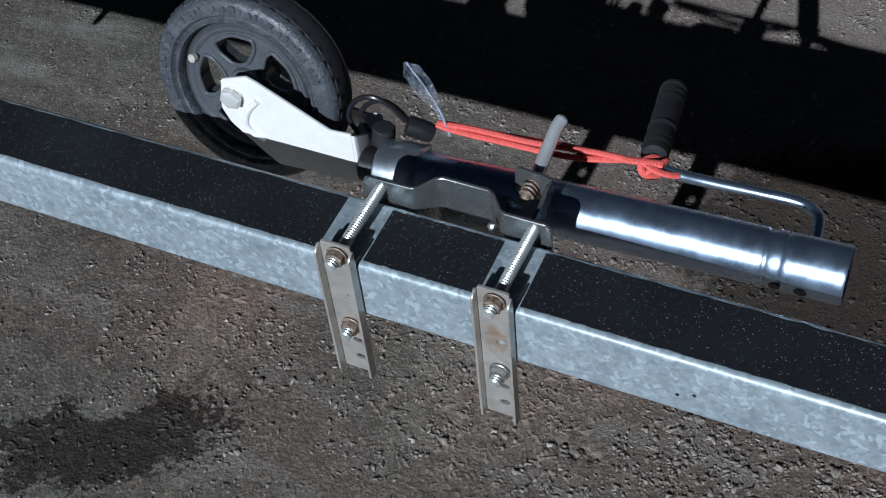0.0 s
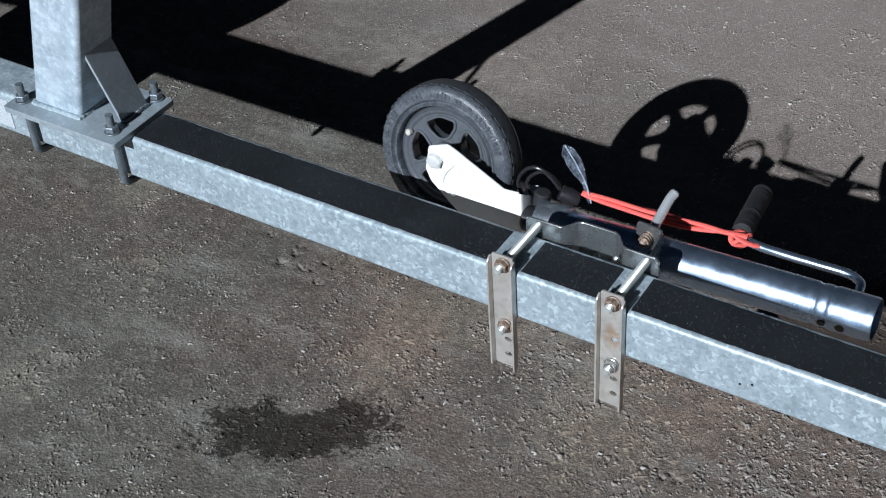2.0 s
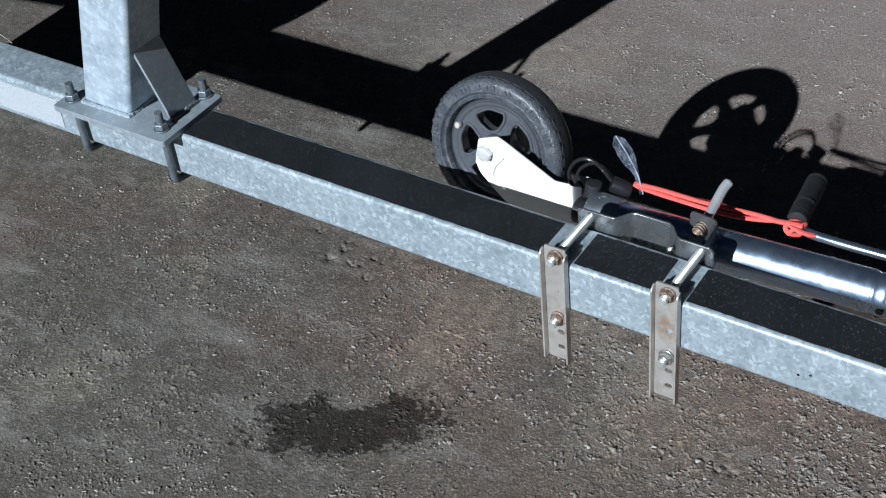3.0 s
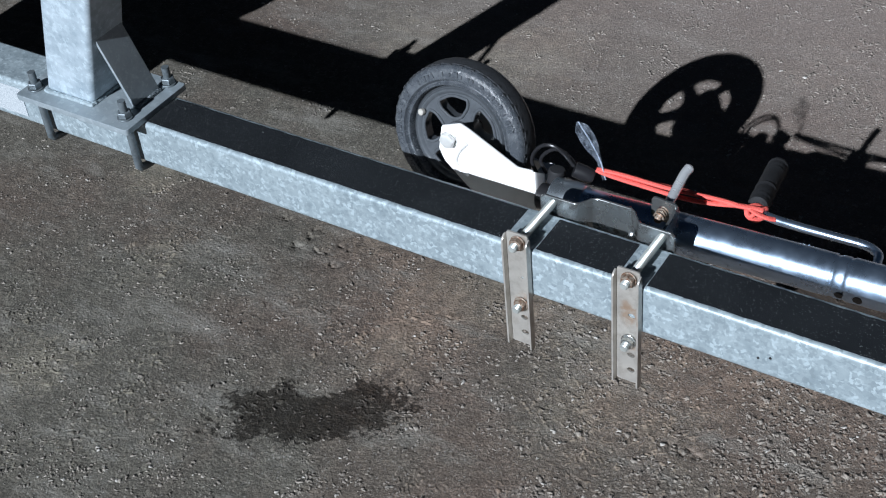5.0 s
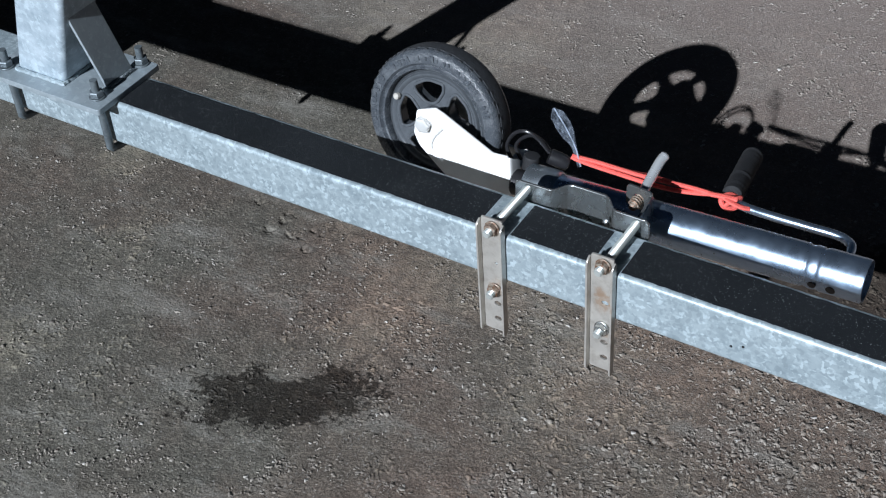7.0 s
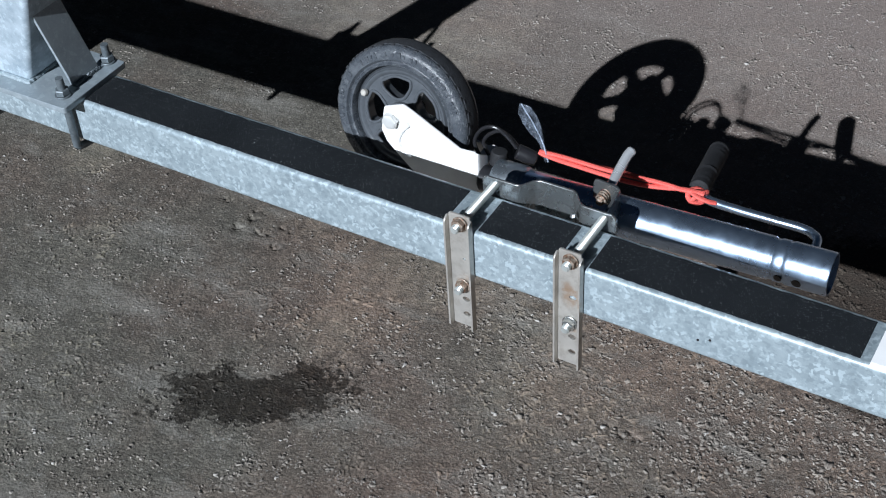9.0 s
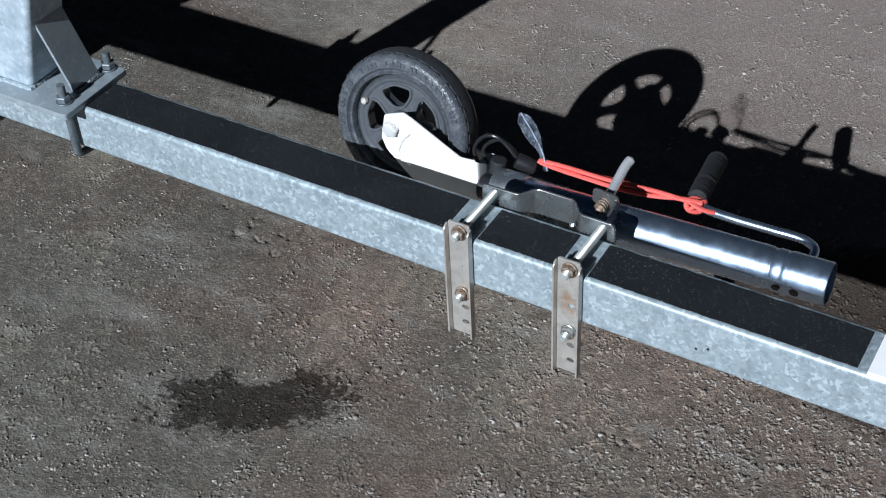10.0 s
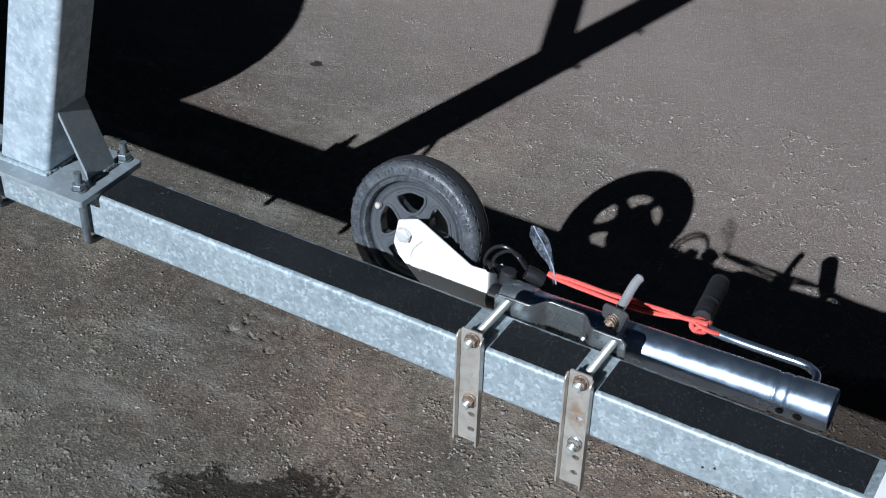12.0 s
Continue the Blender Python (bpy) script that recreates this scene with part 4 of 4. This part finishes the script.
    # wheel, leaning back a little on the folded stem; built upright at the origin
    hub = Matrix.Translation((-0.2050, 0.2080, 0.4315)) @ pose(0, 0, 0, -11.5, 0, 0)

    def wheel_part(name, bm, mat, parent, label="", smooth=35):
        bm.transform(hub)
        return part(name, bm, mat, parent, label, smooth)

    axle = Vector((-0.2030, 0, 0.4485))
    part("axle_bolt", joined(rod((axle.x, 0.170, axle.z), (axle.x, 0.183, axle.z), 0.006), washer((axle.x, 0.1728, axle.z), (0, -1, 0), 0.0125, 0.006, 0.0012), hexnut((axle.x, 0.1716, axle.z), (0, -1, 0), 0.0122, 0.008, 10, True)), BOLT, j, "bright hexagon axle bolt")
    w = wheel_part("rim", lathe([(0.016, -0.016), (0.018, -0.015), (0.020, 0.006), (0.018, 0.030), (0.016, 0.034), (0.0065, 0.034), (0.0065, -0.016)], (0, 0, 0), (0, 1, 0), 32, True), RIM, j, "black plastic wheel rim with five holes")
    # flat lettered sidewall with two moulded rings, square shoulder, blocky tread
    near = [(0.0765, 0.0040), (0.0778, -0.0090), (0.0800, -0.0140), (0.0822, -0.0146), (0.0838, -0.0120), (0.0852, -0.0112), (0.0868, -0.0128), (0.0884, -0.0158), (0.0900, -0.0164), (0.0990, -0.0158), (0.1032, -0.0140), (0.1062, -0.0108), (0.1080, -0.0060)]
    far = [(0.1082, 0.0220), (0.1050, 0.0280), (0.1000, 0.0310), (0.0900, 0.0310), (0.0820, 0.0280), (0.0765, 0.0200)]
    tread = [(0.1088, -0.0020), (0.1091, 0.0030), (0.1093, 0.0085), (0.1091, 0.0140), (0.1087, 0.0190)]
    tyre = wheel_part("tyre", lathe(near + [(0.1078, 0.0080)] + far, (0, 0, 0), (0, 1, 0), 120, True), RUBBER, j, "scuffed black rubber tyre")
    band = [(0.1078, -0.0040), (0.1084, -0.0036)] + tread + [(0.1082, 0.0212), (0.1076, 0.0214), (0.1070, 0.0080)]
    wheel_part("tread", lathe(band, (0, 0, 0), (0, 1, 0), 120, True), TREAD, tyre, "dull black running tread")
    # unreadable moulded marks on the sidewall
    rng = random.Random(8)
    for arc0, arc1 in ((22, 68), (76, 106), (116, 136), (150, 192)):
        a = arc0
        while a < arc1:
            wd, up = rng.uniform(0.0012, 0.0036), rng.uniform(0.0024, 0.0044)
            t = radians(a)
            q = 0.0960 + rng.uniform(-0.0010, 0.0010)
            mark = box(-wd, wd, -0.0014, 0.0010, -up, up, 0.0007, 1)
            mark.transform(Matrix.Translation((q * math.cos(t), -0.0161, q * math.sin(t))) @ pose(0, 0, 0, 0, 90 - a, 0) @ pose(0, 0, 0, 0, rng.uniform(-14, 14), 0))
            wheel_part("moulded_bar", mark, RUBBER, tyre)
            a += math.degrees(wd / 0.0955) + rng.choice((3.0, 3.6, 4.4, 6.0))
    for k in range(72):
        t = 2 * math.pi * (k + 0.5 * (k % 2)) / 72
        if math.sin(t) < -0.25:
            continue
        block = box(-0.0030, 0.0030, -0.0020, 0.0020, -0.0010, 0.0005, 0.0005, 1)
        block.transform(pose(0, 0, 0, 0, 90 - math.degrees(t), 0) @ Matrix.Translation((0, -0.0070 + 0.0050 * (k % 2), 0.1082 + 0.0006 * (k % 2))))
        wheel_part("tread_block", block, TREAD, tyre)
    # dished rim: an outer lip, a stepped ring and a five-holed disc with rolled hole edges
    wheel_part("rim_ring", lathe([(0.0632, -0.0030), (0.0668, -0.0062), (0.0690, -0.0072), (0.0706, -0.0072), (0.0716, -0.0056), (0.0724, -0.0030), (0.0738, -0.0036), (0.0752, -0.0058), (0.0764, -0.0040), (0.0768, 0.0200), (0.0640, 0.0200), (0.0625, 0.0060)], (0, 0, 0), (0, 1, 0), 96, True), RIM, w)
    holes = []
    for k in range(5):
        a0 = 2 * math.pi * k / 5 + radians(105)
        loc = []
        for rr, da in ((0.0275, -0.30), (0.0275, 0.30), (0.0480, 0.50), (0.0595, 0.44), (0.0625, 0.0), (0.0595, -0.44), (0.0480, -0.50)):
            loc.append((rr * math.cos(a0 + da), rr * math.sin(a0 + da)))
        holes.append(rounded(loc, 0.010, 5))
    wheel_part("rim_disc", plate_with_holes(circle(0, 0, 0.0668, 80), holes, 0.020, upright(-0.0040), 0.0014), RIM, w)
    for h in holes:
        wheel_part("hole_lip", sweep([(x, -0.0044, y) for x, y in h], 0.0024, 10, up=(0, 1, 0), close=True), RIM, w)
    wheel_part("hub_boss", lathe([(0.0165, 0.0), (0.0235, -0.0030), (0.0225, -0.0100), (0.0150, -0.0150), (0.0075, -0.0155)], (0, 0, 0), (0, 1, 0), 40), RIM, w)
    a = radians(160)
    wheel_part("valve", lathe([(0.0035, 0), (0.0050, 0.002), (0.0050, 0.007), (0.003, 0.009)], (0.0655 * math.cos(a), -0.0050, 0.0655 * math.sin(a)), (-0.2, -1, 0.1), 14), CAP, w, "pale valve cap")
    return j


def cord():
    c = thing("cord", (0.11, 0.25, 0.40), "orange-red nylon cord tied from the plug to the crank", "cord")
    a, b = Vector((0.000, 0.228, 0.423)), Vector((0.226, 0.271, 0.399))
    for k, (dy, dz, sag) in enumerate(((0.0, 0.0030, 0.0), (0.0045, 0.0005, 0.0005), (-0.0030, -0.0025, 0.0035))):
        pts = []
        for i in range(41):
            t = i / 40
            f = math.sin(math.pi * min(1.0, t * 1.2)) ** 0.5
            p = a.lerp(b, t) + Vector((0, dy, dz)) * f
            p.z -= 0.004 * math.sin(math.pi * t) + sag * math.sin(math.pi * t) ** 2
            p.y += 0.0012 * math.sin(11 * t + 2 * k)
            pts.append(p)
        part("strand", sweep(pts, 0.0036, 8, 0.8), CORD, c)
    # flat half-hitches round the crank rod
    for k, (tip, grow) in enumerate(((0.3, 0.85), (-0.55, 0.9))):
        loop = []
        for i in range(24):
            t = 2 * math.pi * i / 24
            loop.append(Vector((0.219 - 0.004 * k + 0.014 * math.sin(t) * tip + 0.006 * math.cos(t), 0.272 + 0.0125 * grow * math.cos(t), 0.391 + 0.0085 * grow * math.sin(t))))
        part("knot_turn", sweep(loop, 0.0038, 8, 0.8, close=True), CORD, c)
    tail = smooth_path([(0.206, 0.268, 0.399), (0.220, 0.262, 0.398), (0.234, 0.264, 0.394), (0.243, 0.270, 0.390)], 6)
    part("loose_end", sweep(tail, 0.0036, 8, 0.75), CORD, c)
    return c


def plug():
    p = thing("cable_plug", (-0.016, 0.222, 0.41), "black rubber cable plug with a looped cable", "plug")
    part("boot", lathe([(0.008, -0.015), (0.0108, -0.0135), (0.0112, 0.0), (0.0104, 0.010), (0.009, 0.014), (0.005, 0.0155)], (-0.017, 0.222, 0.415), (0.88, 0.25, -0.38), 24), BLACK, p)
    loop = smooth_path([(-0.082, 0.206, 0.402), (-0.091, 0.208, 0.424), (-0.080, 0.210, 0.447), (-0.061, 0.211, 0.456), (-0.044, 0.214, 0.446), (-0.030, 0.218, 0.426)], 10)
    part("cable", sweep(loop, 0.0028, 10), BLACK, p)
    loop = smooth_path([(-0.072, 0.214, 0.402), (-0.082, 0.217, 0.420), (-0.070, 0.219, 0.438), (-0.053, 0.220, 0.445), (-0.038, 0.221, 0.436), (-0.028, 0.222, 0.421)], 10)
    part("cable", sweep(loop, 0.0026, 10), BLACK, p)
    return p


def wrapper():
    w = thing("plastic_wrapper", (0.0, 0.232, 0.43), "twisted clear plastic wrapper tied to the cord", "wrapper")
    path = [Vector((0.012, 0.227, 0.410)), Vector((0.002, 0.232, 0.434)), Vector((-0.008, 0.236, 0.448)), Vector((-0.020, 0.240, 0.462)), Vector((-0.031, 0.243, 0.473)), Vector((-0.038, 0.245, 0.481))]
    wide = [0.003, 0.004, 0.0085, 0.0135, 0.0105, 0.0018]
    bm = bmesh.new()
    rows = []
    core = smooth_path(path, 6)
    for i, p in enumerate(core):
        s = i / (len(core) - 1) * 5
        k = min(int(s), 4)
        wd = wide[k] + (wide[k + 1] - wide[k]) * (s - k)
        tw = Vector((0.75, 0.2, 0.6)).normalized()
        row = []
        for c in range(9):
            u = c / 4 - 1
            row.append(bm.verts.new(p + tw * wd * u + Vector((0.3, -0.8, 0.3)) * (0.0035 * math.sin(u * 5 + i * 0.5) * (wd / 0.012))))
        rows.append(row)
    for a, b in zip(rows, rows[1:]):
        for c in range(8):
            bm.faces.new((a[c], a[c + 1], b[c + 1], b[c]))
    bmesh.ops.solidify(bm, geom=bm.faces[:], thickness=0.0006)
    part("film", bm, FILM, w)
    part("twisted_edge", sweep([p + Vector((0.003, -0.002, 0.002)) for p in core], 0.0011, 6), FILM_DENSE, w)
    return w


drawbar()
label_sheet()
winch_post()
string()
boat()
hitch()
chain()
coiled_cable()
strap(-0.0045, [(0.3225, 0.0052), (0.2955, 0.0052), (0.393, 0.0024)], RUST)
strap(0.151, [(0.3225, 0.0052), (0.2955, 0.0052), (0.3905, 0.0050)], ROD)
jockey_wheel()
cord()
plug()
wrapper()
